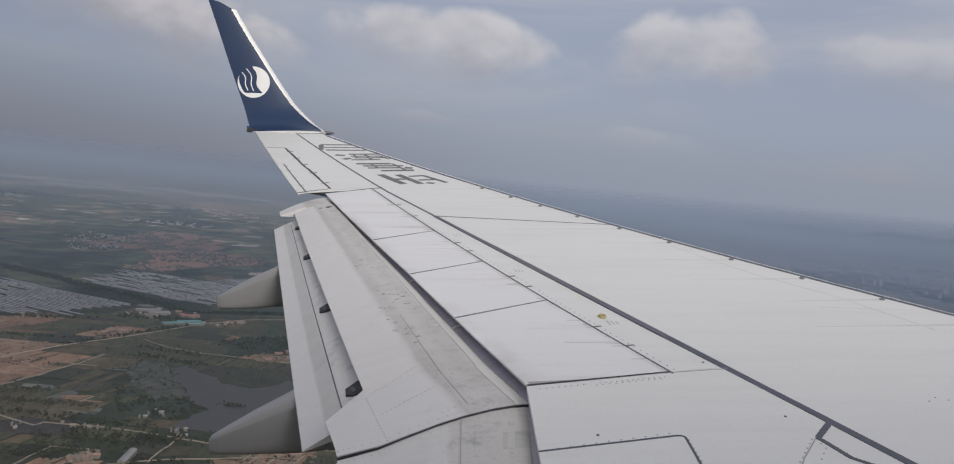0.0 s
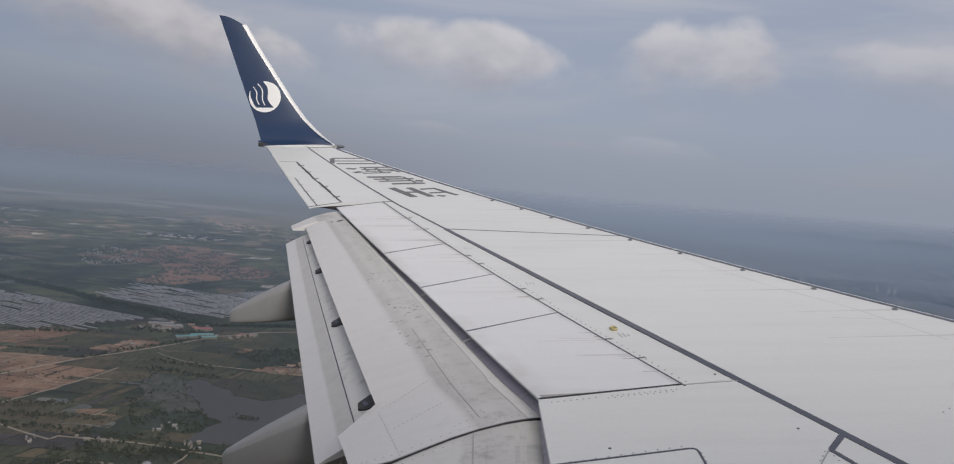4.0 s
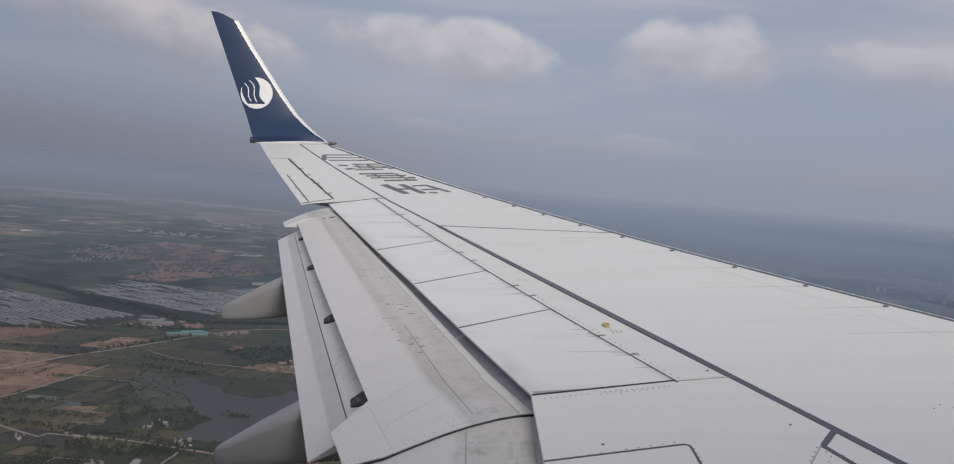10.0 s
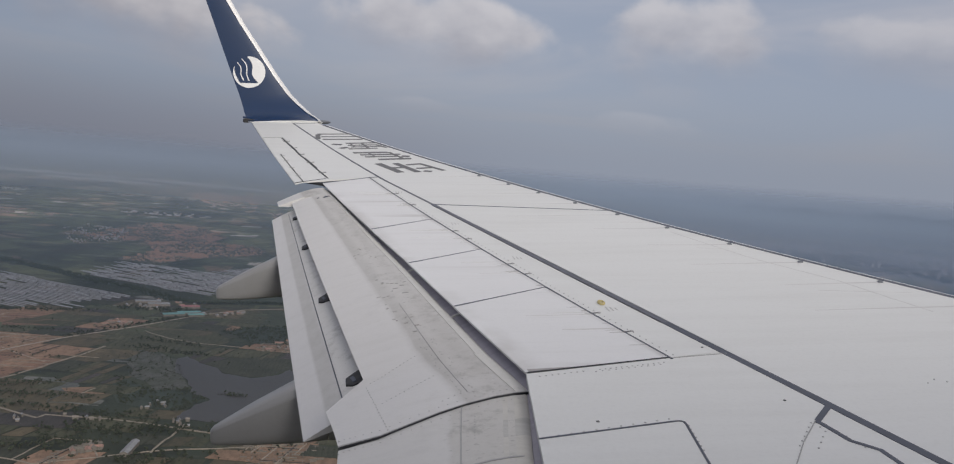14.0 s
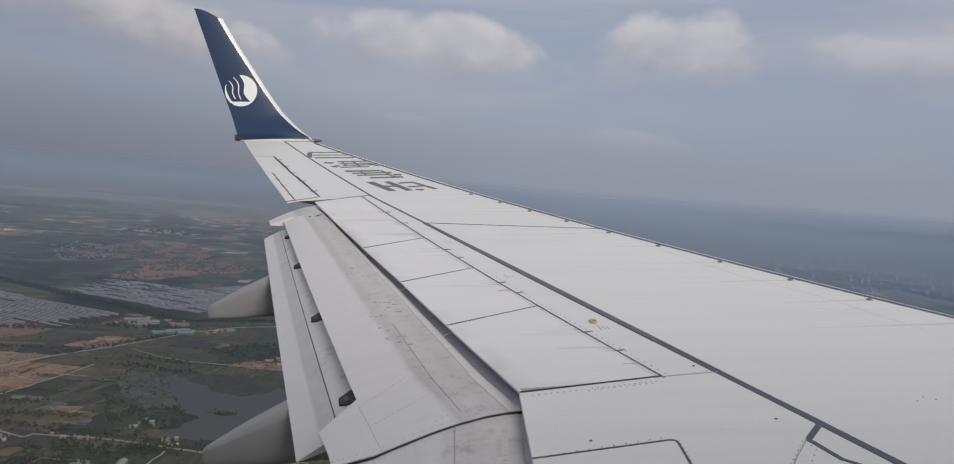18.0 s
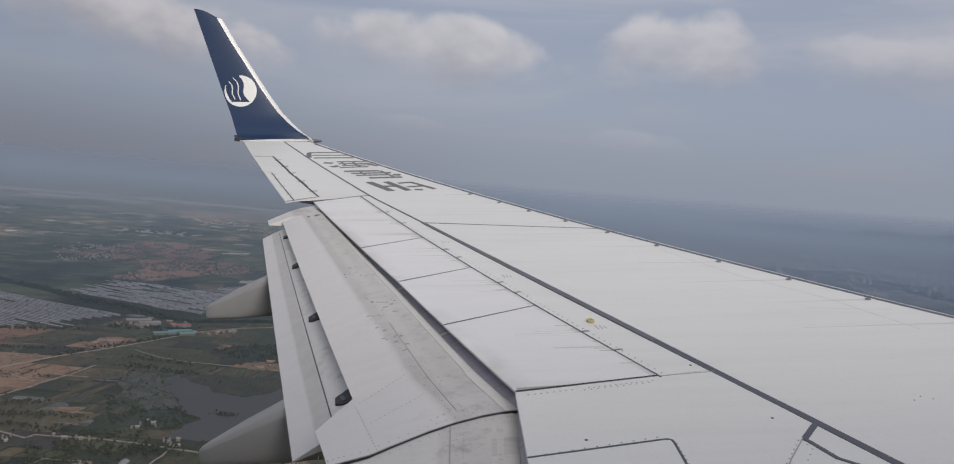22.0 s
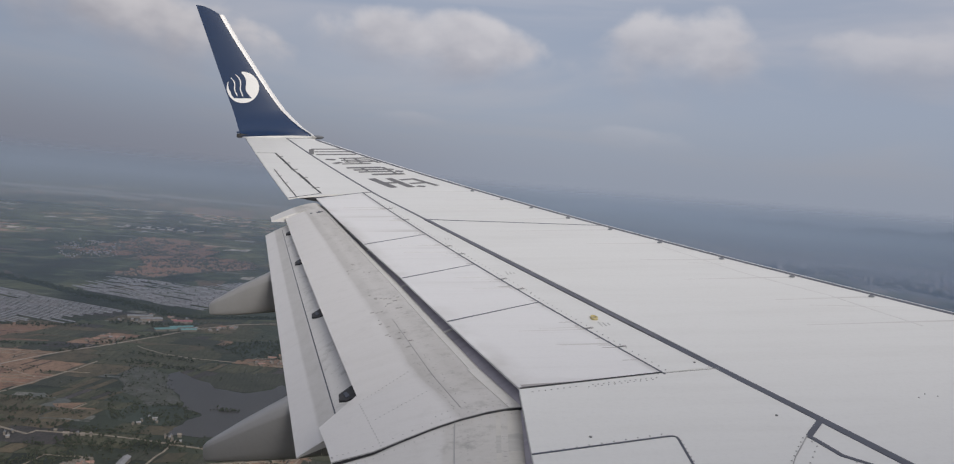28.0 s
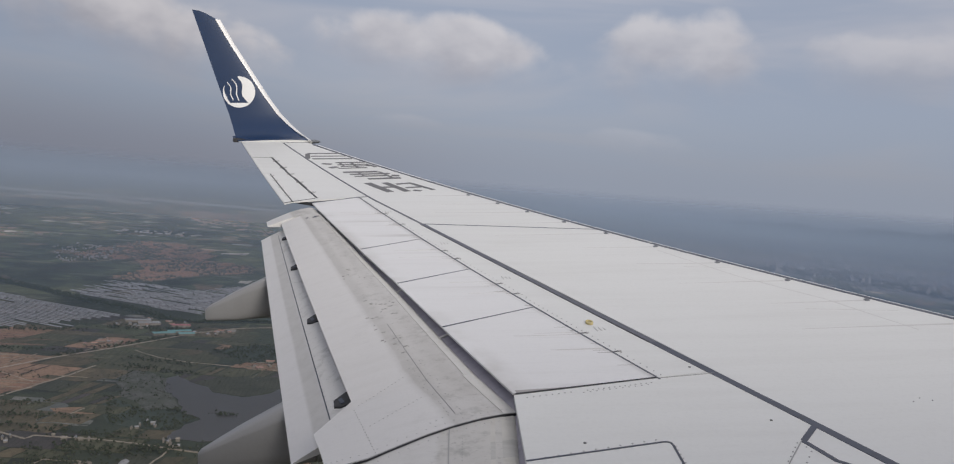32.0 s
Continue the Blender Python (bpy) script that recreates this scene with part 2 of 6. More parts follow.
def flap_paint(name, zones, base, dirt, rag=0.14):
    """Grey flap paint with worn chordwise bands; zones: u from, u to, colour, strength."""
    m, n = material(name)
    p = coords(n)
    uv = n.tree.nodes.new("ShaderNodeUVMap")
    uv.uv_map = "flap"
    u, w, _ = n.split(uv.outputs[0])
    ragged = n.noise(n.scaled(p, (1.0, 1.5, 1.0)), 1.3, 6.0, 0.62)
    streak = n.noise(n.scaled(p, (0.8, 6.0, 1.0)), 2.0, 6.0, 0.65, 0.3)
    blot = n.noise(n.scaled(p, (1.0, 1.0, 1.0)), 6.0, 8.0, 0.72)
    fine = n.noise(p, 45.0, 3.0, 0.6)
    uu = n.math("ADD", u, n.math("MULTIPLY", n.math("SUBTRACT", ragged, 0.5), rag))
    c = n.mix(n.math("MULTIPLY", n.span(streak, 0.42, 0.75), 0.25), rgb(*base), rgb(*dirt))
    for a, b, col, k, soft in zones:
        f = n.math("MULTIPLY", n.span(uu, a - soft, a + soft), n.span(uu, b - soft, b + soft, 1.0, 0.0))
        f = n.math("MULTIPLY", f, n.span(blot, 0.30, 0.66, k * 0.68, k))
        c = n.mix(f, c, rgb(*col))
    _, y, _ = n.split(p)
    bay = n.math("FLOOR", n.math("MULTIPLY", y, 1.35))
    tone = n.math("FRACT", n.math("MULTIPLY", n.math("SINE", n.math("MULTIPLY", bay, 12.9)), 43.7))
    c = n.mix(n.math("MULTIPLY", n.span(uu, 0.5, 0.46), n.math("MULTIPLY", tone, 0.30)), c, rgb(*[v * 0.97 for v in base]))
    c = n.mix(n.math("MULTIPLY", n.span(blot, 0.52, 0.70), n.span(uu, 0.38, 0.48, 0.62, 0.10)), c, rgb(*[v * 0.55 for v in dirt]))
    chips = n.noise(n.scaled(p, (1.0, 1.4, 1.0)), 24.0, 6.0, 0.75)
    worn = n.span(uu, 0.55, 0.35)
    c = n.mix(n.math("MULTIPLY", n.span(chips, 0.58, 0.66), n.math("MULTIPLY", worn, 0.55)), c, rgb(*[v * 0.5 for v in dirt]))
    c = n.mix(n.math("MULTIPLY", n.span(chips, 0.40, 0.32), n.math("MULTIPLY", worn, 0.35)), c, rgb(*[min(v * 1.08, 0.9) for v in base]))
    c = n.mix(n.math("MULTIPLY", n.span(fine, 0.5, 0.78), 0.12), c, rgb(*[v * 0.6 for v in base]))
    return finish(m, n, c, n.math("ADD", 0.38, n.math("MULTIPLY", ragged, 0.2)), 0.0, n.math("ADD", fine, n.math("MULTIPLY", ragged, 4.0)), 0.0006)


FLAP_TOP = flap_paint("worn_flap_paint", ((-0.2, 0.48, (0.462, 0.447, 0.43), 0.95, 0.015), (0.36, 0.50, (0.385, 0.373, 0.36), 0.6, 0.05), (0.10, 0.24, (0.40, 0.388, 0.375), 0.5, 0.06)), (0.60, 0.59, 0.586), (0.50, 0.49, 0.475), 0.09)
AFT_TOP = flap_paint("worn_aft_flap_paint", ((-0.2, 0.43, (0.52, 0.515, 0.505), 0.8, 0.02), (0.44, 0.68, (0.40, 0.392, 0.382), 0.85, 0.03)), (0.58, 0.572, 0.575), (0.48, 0.472, 0.46), 0.03)
INNER_TOP = flap_paint("worn_inner_flap_paint", ((-0.2, 0.42, (0.45, 0.435, 0.41), 0.9, 0.02),), (0.565, 0.555, 0.545), (0.43, 0.42, 0.405))

# ---- mesh helpers ----


def thing(name, label, category, group="", kind="", m=None):
    ob = new(name)
    ob.empty_display_size = 0.2
    if m is not None:
        ob.matrix_world = m
    return tagged(ob, label, category, group, kind)


def mesh(name, verts, faces, mats, smooth=False):
    me = bpy.data.meshes.new(name)
    me.from_pydata([tuple(v) for v in verts], [], [tuple(f) for f in faces])
    for k in mats if isinstance(mats, (list, tuple)) else [mats]:
        me.materials.append(k)
    if smooth:
        me.polygons.foreach_set("use_smooth", [True] * len(me.polygons))
    me.update()
    return me


def part(name, bm, mat, parent, label="", smooth=False, kind=""):
    """Links a bmesh, or mesh data, as one mesh object under a thing or a part."""
    if isinstance(bm, bmesh.types.BMesh):
        me = bpy.data.meshes.new(name)
        bm.normal_update()
        bm.to_mesh(me)
        bm.free()
        for k in mat if isinstance(mat, (list, tuple)) else [mat]:
            me.materials.append(k)
        if smooth:
            me.polygons.foreach_set("use_smooth", [True] * len(me.polygons))
            me.set_sharp_from_angle(angle=radians(38))
    else:
        me = bm
    ob = new(name, me)
    ob.parent = parent
    return tagged(ob, label, "", "", kind)


def sheet(rows_top, thick, up=None):
    """A closed slab below a grid of points; rows_top[i][j] are Vectors."""
    ni, nj = len(rows_top), len(rows_top[0])
    verts = [Vector(p) for r in rows_top for p in r] + [Vector(p) - Vector((0, 0, thick)) for r in rows_top for p in r]
    k, faces = ni * nj, []
    idx = lambda i, j: i * nj + j
    for i in range(ni - 1):
        for j in range(nj - 1):
            a, b, c, d = idx(i, j), idx(i + 1, j), idx(i + 1, j + 1), idx(i, j + 1)
            faces += [(a, b, c, d), (a + k, d + k, c + k, b + k)]
    for i in range(ni - 1):
        for j, s in ((0, 1), (nj - 1, -1)):
            a, b = idx(i, j), idx(i + 1, j)
            faces.append((a, a + k, b + k, b)[::s])
    for j in range(nj - 1):
        for i, s in ((0, -1), (ni - 1, 1)):
            a, b = idx(i, j), idx(i, j + 1)
            faces.append((a, a + k, b + k, b)[::s])
    bm = bmesh.new()
    vs = [bm.verts.new(v) for v in verts]
    for f in faces:
        bm.faces.new([vs[i] for i in f])
    bmesh.ops.recalc_face_normals(bm, faces=bm.faces)
    return bm


def loft(sections, closed=True, cap=True):
    """A skin through sections of equal length."""
    bm = bmesh.new()
    rings = [[bm.verts.new(p) for p in s] for s in sections]
    n = len(sections[0])
    for a, b in zip(rings, rings[1:]):
        for i in range(n if closed else n - 1):
            j = (i + 1) % n
            bm.faces.new((a[i], b[i], b[j], a[j]))
    if cap and closed:
        bm.faces.new(rings[0]), bm.faces.new(rings[-1][::-1])
    bmesh.ops.recalc_face_normals(bm, faces=bm.faces)
    return bm


U_LINE = (-0.1, -0.05, -0.02, 0.0, 0.08, 0.2, 0.35, 0.5, 0.65, 0.8, 0.92, 1.0, 1.02, 1.1, 1.2)


def loft_flap(sections, shares=None):
    """A flap skin that knows its chordwise share u and spanwise metres."""
    bm = loft(sections)
    lay = bm.loops.layers.uv.new("flap")
    place = {}
    for k, s in enumerate(sections):
        for u, p in zip(shares[k] if shares else U_LINE, s):
            place[tuple(round(c, 4) for c in p)] = (u, p[1])
    for f in bm.faces:
        for l in f.loops:
            l[lay].uv = place.get(tuple(round(c, 4) for c in l.vert.co), (0.5, 0.0))
    return bm


def box(cx, cy, cz, sx, sy, sz, m=None):
    bm = bmesh.new()
    bmesh.ops.create_cube(bm, size=1.0, matrix=Matrix.Translation((cx, cy, cz)) @ (m or Matrix()) @ Matrix.Diagonal((sx, sy, sz, 1)))
    return bm


# ---- the wing: plan lines in the aircraft's axes ----
BEND, DIHEDRAL = 0.00401, math.tan(radians(6.633))


def zs(y):
    """Height of the upper skin, bent upwards by lift."""
    return DIHEDRAL * y + BEND * max(y - 4.0, 0.0) ** 2


def S(x, y, off=0.0):
    return Vector((x, y, zs(y) + off))


def le(y):
    return 0.40 - 0.551 * y


def te(y):
    return -9.115 - 0.226 * (y - 12.38)


def dark(y):
    return -4.7254 - 0.15674 * y - 0.008578 * y * y if y < 12.6 else -8.0625 - 0.322 * (y - 12.6)


def hinge(y):
    return -7.632 - 0.28 * (y - 10.57)


def spte(y):
    return -7.957 - (0.24 if y > 8.91 else 0.217) * (y - 8.91)


def inte(y):
    return -7.43 - 0.11 * (6.42 - y)


def lerp(a, b, t):
    return a + (b - a) * t


def panel(corners, nu=3, nv=14, off=0.0, thick=0.014, inset=0.004):
    """A skin panel on the wing: corners (x, y) in turn round it; v runs along the longer, spanwise way."""
    a, b, c, d = [Vector(p) for p in corners]
    mid = (a + b + c + d) / 4
    a, b, c, d = [p + (mid - p).normalized() * inset * 1.4 for p in (a, b, c, d)]
    grid = []
    for i in range(nu + 1):
        row = []
        for j in range(nv + 1):
            u, v = i / nu, j / nv
            p = (a.lerp(d, v)).lerp(b.lerp(c, v), u)
            row.append(S(p.x, p.y, off))
        grid.append(row)
    return sheet(grid, thick)


def skin(aft, fore, start, stop, nu=6, nv=16, off=0.0, thick=0.014):
    """A skin panel between two spanwise lines x = aft(y) and x = fore(y); start and stop give y at its aft and fore end."""
    grid = []
    for i in range(nu + 1):
        line = []
        for j in range(nv + 1):
            ya, yf = lerp(start[0], stop[0], j / nv), lerp(start[1], stop[1], j / nv)
            line.append(S(lerp(aft(ya), fore(yf), i / nu), lerp(ya, yf, i / nu), off))
        grid.append(line)
    return sheet(grid, thick)


def strip(points, width, off, thick=0.004, step=0.25):
    """A narrow band that follows the skin along a line of (x, y) points; width may differ from end to end."""
    w0, w1 = width if isinstance(width, tuple) else (width, width)
    pts = [Vector(p) for p in points]
    line = []
    for a, b in zip(pts, pts[1:]):
        n = max(1, int((b - a).length / step))
        line += [a.lerp(b, i / n) for i in range(n)]
    line.append(pts[-1])
    grid = [[], []]
    for i, p in enumerate(line):
        d = (line[min(i + 1, len(line) - 1)] - line[max(i - 1, 0)]).normalized()
        nrm = Vector((-d.y, d.x)) * lerp(w0, w1, i / max(1, len(line) - 1)) / 2
        for g, s in ((0, 1), (1, -1)):
            q = p + nrm * s
            grid[g].append(S(q.x, q.y, off))
    return sheet(grid, thick)


def dots(points, radius, off, height=0.0015, place=None):
    """Rivet heads as small six-sided buttons."""
    verts, faces = [], []
    for x, y in points:
        k = len(verts)
        for h in (off - 0.002, off + height):
            for a in range(6):
                q = (x + radius * math.cos(a * 1.0472), y + radius * math.sin(a * 1.0472))
                verts.append(place(q[0], q[1], h) if place else S(q[0], q[1], h))
        faces.append(tuple(range(k + 6, k + 12)))
        faces += [(k + a, k + (a + 1) % 6, k + 6 + (a + 1) % 6, k + 6 + a) for a in range(6)]
    return verts, faces


def row(a, b, n):
    return [(lerp(a[0], b[0], i / (n - 1)), lerp(a[1], b[1], i / (n - 1))) for i in range(n)]


wing = thing("aircraft_wing", "white airliner wing with grey flaps extended and spoilers flush", "wing", m=CRAFT)

# inner structure, seen dark in the gaps
sections = []
for i in range(33):
    y = lerp(1.75, 17.15, i / 32)
    xa = te(y) + 0.03 if y > 12.45 else (spte(y) + 0.16 if y > 6.45 else inte(y) + 0.12)
    xf, ch = le(y) - 0.02, le(y) - xa
    d = 0.11 * ch * (1.0 if y > 6.4 else 1.05)
    sec = []
    for u, top, low in ((0.0, 0.016, 0.03), (0.15, 0.016, 0.35), (0.4, 0.016, 0.8), (0.65, 0.016, 1.0), (0.85, 0.016, 0.8), (0.96, 0.018, 0.45), (1.0, 0.03, 0.2)):
        sec.append((u, -top, -max(low * d, 0.05)))
    ring = [S(lerp(xa, xf, u), y, a) for u, a, b in sec] + [S(lerp(xa, xf, u), y, b) for u, a, b in reversed(sec)]
    sections.append(ring)
part("wing_box", loft(sections), GAP, wing, "dark inner structure showing in the gaps")

# upper skins
SEAM = ((dark(11.26), 11.26), (le(10.93) - 0.085, 10.93))
ROOT = 1.9
part("upper_skin", skin(lambda y: dark(y) + 0.03, lambda y: le(y) - 0.085, (ROOT, ROOT), (11.255, 10.925), 6, 34), WHITE, wing, "broad white upper skin", True)
part("upper_skin", skin(lambda y: dark(y) + 0.011, lambda y: le(y) - 0.08, (11.265, 10.935), (17.15, 17.15), 6, 22), WHITE, wing, "white outer upper skin", True)

# leading edge slats with a rounded nose
SLAT = (1.95, 4.7, 7.5, 10.3, 13.2, 16.9)
for y0, y1 in zip(SLAT, SLAT[1:]):
    secs = []
    for i in range(13):
        y = lerp(y0 + 0.004, y1 - 0.004, i / 12)
        x = le(y)
        prof = [(-0.048, 0.0), (-0.02, -0.001), (0.012, -0.008), (0.045, -0.028), (0.072, -0.065), (0.08, -0.11), (0.06, -0.16), (0.0, -0.2), (-0.048, -0.21), (-0.048, -0.03)]
        secs.append([S(x + a, y, b) for a, b in prof])
    slat = part("slat", loft(secs), METAL, wing, "pale bare-metal leading edge slat", True)
    # dark strip laid just behind the slat's pale nose
    part("slat_seal", strip([(le(y) - 0.074, y) for y in [lerp(y0 + 0.01, y1 - 0.01, i / 8) for i in range(9)]], 0.05, 0.0025, 0.004), SEALANT, slat, "thin dark line along the nose")

# rear panels between the dark seam and the spoilers or aileron
part("rear_panel", skin(hinge, lambda y: dark(y) - 0.03, (6.66, 6.73), (11.25, 11.25), 2, 14), WHITE, wing)
part("rear_panel", skin(hinge, lambda y: dark(y) - 0.011, (11.2505, 11.2505), (12.75, 12.76), 2, 5), WHITE, wing)
part("rear_panel", skin(lambda y: -8.757 - 0.266 * (y - 12.74), lambda y: dark(y) - 0.011, (12.745, 12.77), (17.15, 17.15), 3, 14), WHITE, wing)
part("tip_panel", panel([(te(15.72), 15.72), (-9.5507, 15.72), (-9.931, 17.15), (te(17.15), 17.15)], 2, 6, inset=0.0), WHITE, wing)
part("corner_panel", panel([(-9.03, 12.50), (-8.25, 12.78), (-8.73, 12.79), (-9.07, 12.60)], 3, 3), WHITE, wing)

# aileron and its tab
ail = part("aileron", panel([(-9.035, 12.50), (-8.76, 12.72), (-9.56, 15.69), (-9.76, 15.69)], 2, 10, off=-0.001, inset=0.001), WHITE, wing, "white aileron with dark hinge gaps")
part("aileron_tab", panel([(te(12.40), 12.40), (-9.035, 12.50), (-9.462, 14.38), (te(14.38), 14.38)], 2, 6, off=-0.002, thick=0.012, inset=0.001), WHITE, ail)
part("aileron_tail", panel([(te(14.385), 14.385), (-9.462, 14.385), (-9.76, 15.69), (te(15.69), 15.69)], 2, 5, off=-0.001, thick=0.012, inset=0.001), WHITE, ail)
for a, b, w in (((-8.75, 12.72), (-9.562, 15.67), 0.019), ((-9.03, 12.5), (-9.464, 14.38), 0.013)):
    part("hinge_gap", strip([a, b], w, 0.002), GAP, ail)
for t0, t1, dx in ((0.02, 0.2, 0.0), (0.22, 0.47, 0.012), (0.49, 0.62, -0.006), (0.64, 0.86, 0.010), (0.88, 0.98, 0.0)):
    a, b = [(lerp(-8.75, -9.562, t) + dx, lerp(12.72, 15.67, t)) for t in (t0, t1)]
    part("hinge_gap", strip([a, b], 0.02, 0.004), GAP, ail)
for t in (0.2, 0.48, 0.74, 0.92):
    x, y = lerp(-9.03, -9.464, t), lerp(12.5, 14.38, t)
    part("hinge_fitting", strip([(x + 0.03, y + 0.012), (x - 0.03, y - 0.012)], 0.009, 0.005, 0.005), DULL, ail)
for t in (0.12, 0.35, 0.55, 0.72, 0.9):
    x, y = lerp(-8.75, -9.562, t), lerp(12.72, 15.67, t)
    part("hinge_fitting", strip([(x + 0.06, y + 0.022), (x - 0.03, y - 0.012)], 0.011, 0.006, 0.006), MARK, ail)
part("end_gap", strip([(-9.55, 15.705), (te(15.705) + 0.02, 15.705)], (0.014, 0.005), 0.003), DULL, ail)
part("end_gap", strip([(-8.77, 12.71), (te(12.45) + 0.01, 12.45)], (0.012, 0.018), 0.003), GAP, ail)

# spoilers
streaks = random.Random(4)
SPY = ((12.42, 12.76), (10.14, 10.56), (8.92, 9.36), (7.74, 8.18), (6.47, 6.66))
for (ao, ho), (ai, hi) in zip(SPY, SPY[1:]):
    sp = part("spoiler", panel([(spte(ai) , ai + 0.006), (hinge(hi) - 0.006, hi + 0.006), (hinge(ho) - 0.006, ho - 0.006), (spte(ao), ao - 0.006)], 3, 8, off=0.002, thick=0.012, inset=0.003), SPOILER, wing, "white spoiler panel lying flush")
    for t in (0.31, 0.57):
        y = lerp(hi, ho, t)
        part("hinge_fitting", strip([(hinge(y) + 0.05, y + 0.014), (hinge(y) - 0.012, y - 0.002)], (0.012, 0.016), 0.004, 0.005), MARK, sp)
        part("hinge_bolt", strip([(hinge(y) + 0.062, y + 0.017), (hinge(y) + 0.045, y + 0.012)], 0.022, 0.0045, 0.006), DULL, sp)
        for k in range(2):
            q = y + streaks.uniform(-0.07, 0.09)
            n = streaks.uniform(0.12, 0.55)
            part("oil_streak", strip([(hinge(q) - 0.012, q), (hinge(q) - n, q - 0.02 * n)], (streaks.uniform(0.006, 0.016), 0.001), 0.0035, 0.002), STAIN, sp, "faint oily streak")
for k, (a, h) in enumerate(SPY[1:]):
    part("spoiler_joint", strip([(spte(a) + 0.01, a), (hinge(h), h)], ((0.015, 0.007), (0.010, 0.006))[k == 3], 0.0045), (SEALANT, GAP)[k == 3], wing, "dark joint between spoilers")
part("spoiler_joint", strip([(spte(12.42), 12.42), (hinge(12.76), 12.77), (dark(12.78), 12.80)], (0.02, 0.01), 0.0045), SEALANT, wing, "dark joint beside the outer spoiler")
grubby = random.Random(9)
for (ao, ho), (ai, hi) in zip(SPY, SPY[1:]):
    for k in range(9):
        y = lerp(hi, ho, min(0.98, max(0.02, grubby.choice((0.31, 0.57, grubby.random())) + grubby.gauss(0, 0.05))))
        n = grubby.uniform(0.02, 0.11)
        part("grime_mark", strip([(hinge(y) - 0.008, y), (hinge(y) - 0.008 - n, y - 0.01 * n)], (grubby.uniform(0.004, 0.008), 0.0015), 0.0034, 0.002), GRIME, wing)
part("grime_mark", strip([(spte(6.47) + 0.02, 6.50), (spte(6.47) + 0.34, 6.545)], (0.035, 0.004), 0.0036, 0.002), GRIME, wing, "dark smudge at the spoiler corner")
part("hinge_line", strip([(hinge(6.63), 6.63), (hinge(12.76), 12.76)], (0.013, 0.016), 0.0035), SEALANT, wing, "dark spoiler hinge gap")

# inboard trailing panels
part("inboard_panel", skin(inte, lambda y: dark(y) - 0.03, (ROOT, ROOT), (6.455, 6.72), 5, 18, 0.001, 0.03), WHITE, wing)
part("access_panel_line", strip([(inte(5.63), 5.63), (-6.815, 5.773), (-6.79, 5.772), (-6.778, 5.76), (-6.777, 5.735), (-6.84, 5.2), (-7.1, 3.2)], 0.011, 0.004), SEALANT, wing, "dark groove round an access panel")
part("access_panel_line", strip([(dark(5.9) - 0.01, 5.90), (-6.112, 5.725), (-6.12, 5.706), (-6.112, 5.684), (-6.075, 5.49), (-5.99, 5.385), (-5.93, 4.6)], (0.032, 0.022), 0.004), SEALANT, wing, "dark groove round an access panel")
part("inboard_joint", strip([(-6.54, 6.645), (-6.17, 6.70)], 0.004, 0.004), DULL, wing)
part("inboard_joint", strip([(-6.12, 5.73), (-6.30, 5.50), (-6.9, 4.6)], 0.005, 0.004), DULL, wing)

# small unreadable notes stencilled beside the stripe
for y in (7.62, 9.05, 10.35, 11.9):
    for k in range(3):
        x = lerp(hinge(y), dark(y), 0.55)
        part("stencil_note", strip([(x - 0.05 + 0.03 * k, y - 0.05 + 0.012 * k), (x - 0.05 + 0.03 * k - 0.004, y + 0.05 - 0.014 * k)], 0.008, 0.003, 0.003), STENCIL, wing)

# dark sealant stripe along the rear spar
sag = lambda y: dark(y) - 0.018 * math.sin(math.pi * min(1.0, max(0.0, (y - 6.0) / 5.25)))
part("sealant_stripe", strip([(dark(y), y) for y in (17.05, 15.5, 14.0, 12.6, 11.9, 11.25)], (0.024, 0.028), 0.0035), STRIPE, wing, "dark grey sealant stripe")
part("sealant_stripe", strip([(sag(y), y) for y in (11.25, 10.4, 9.6, 8.8, 8.0, 7.3)], (0.05, 0.052), 0.0035), STRIPE, wing, "dark grey sealant stripe")
part("sealant_stripe", strip([(sag(y), y) for y in (7.3, 6.6, 6.0, 5.4, 4.8, 4.2, 3.0)], (0.052, 0.057), 0.0035), SEALANT, wing, "dark slate sealant stripe")
part("stripe_edge", strip([(sag(y) - 0.024, y) for y in (11.2, 10.4, 9.6, 8.8, 8.0, 7.3)], (0.006, 0.011), 0.0042), GAP, wing, "blackened edge of the sealant stripe")
part("sealant_stripe", strip([(dark(17.03), 17.05), (dark(17.03) + 0.42, 17.09)], 0.022, 0.0035), SEALANT, wing)
part("grime_line", strip([(-5.374, 9.98), (-4.99, 8.965), (-4.60, 8.25), (-4.346, 7.436)], 0.009, 0.001, 0.003), STAIN, wing, "faint grime line over the front spar")
for a, b in (((-5.35, 9.35), (-4.75, 9.25)), ((-5.75, 10.4), (-5.35, 10.35)), ((-4.9, 8.0), (-4.2, 7.9))):
    part("grime_line", strip([a, b], (0.007, 0.002), 0.001, 0.003), STAIN, wing)
part("skin_joint", strip([SEAM[0], SEAM[1]], (0.016, 0.008), 0.0035), SEALANT, wing, "thin dark joint across the skin")

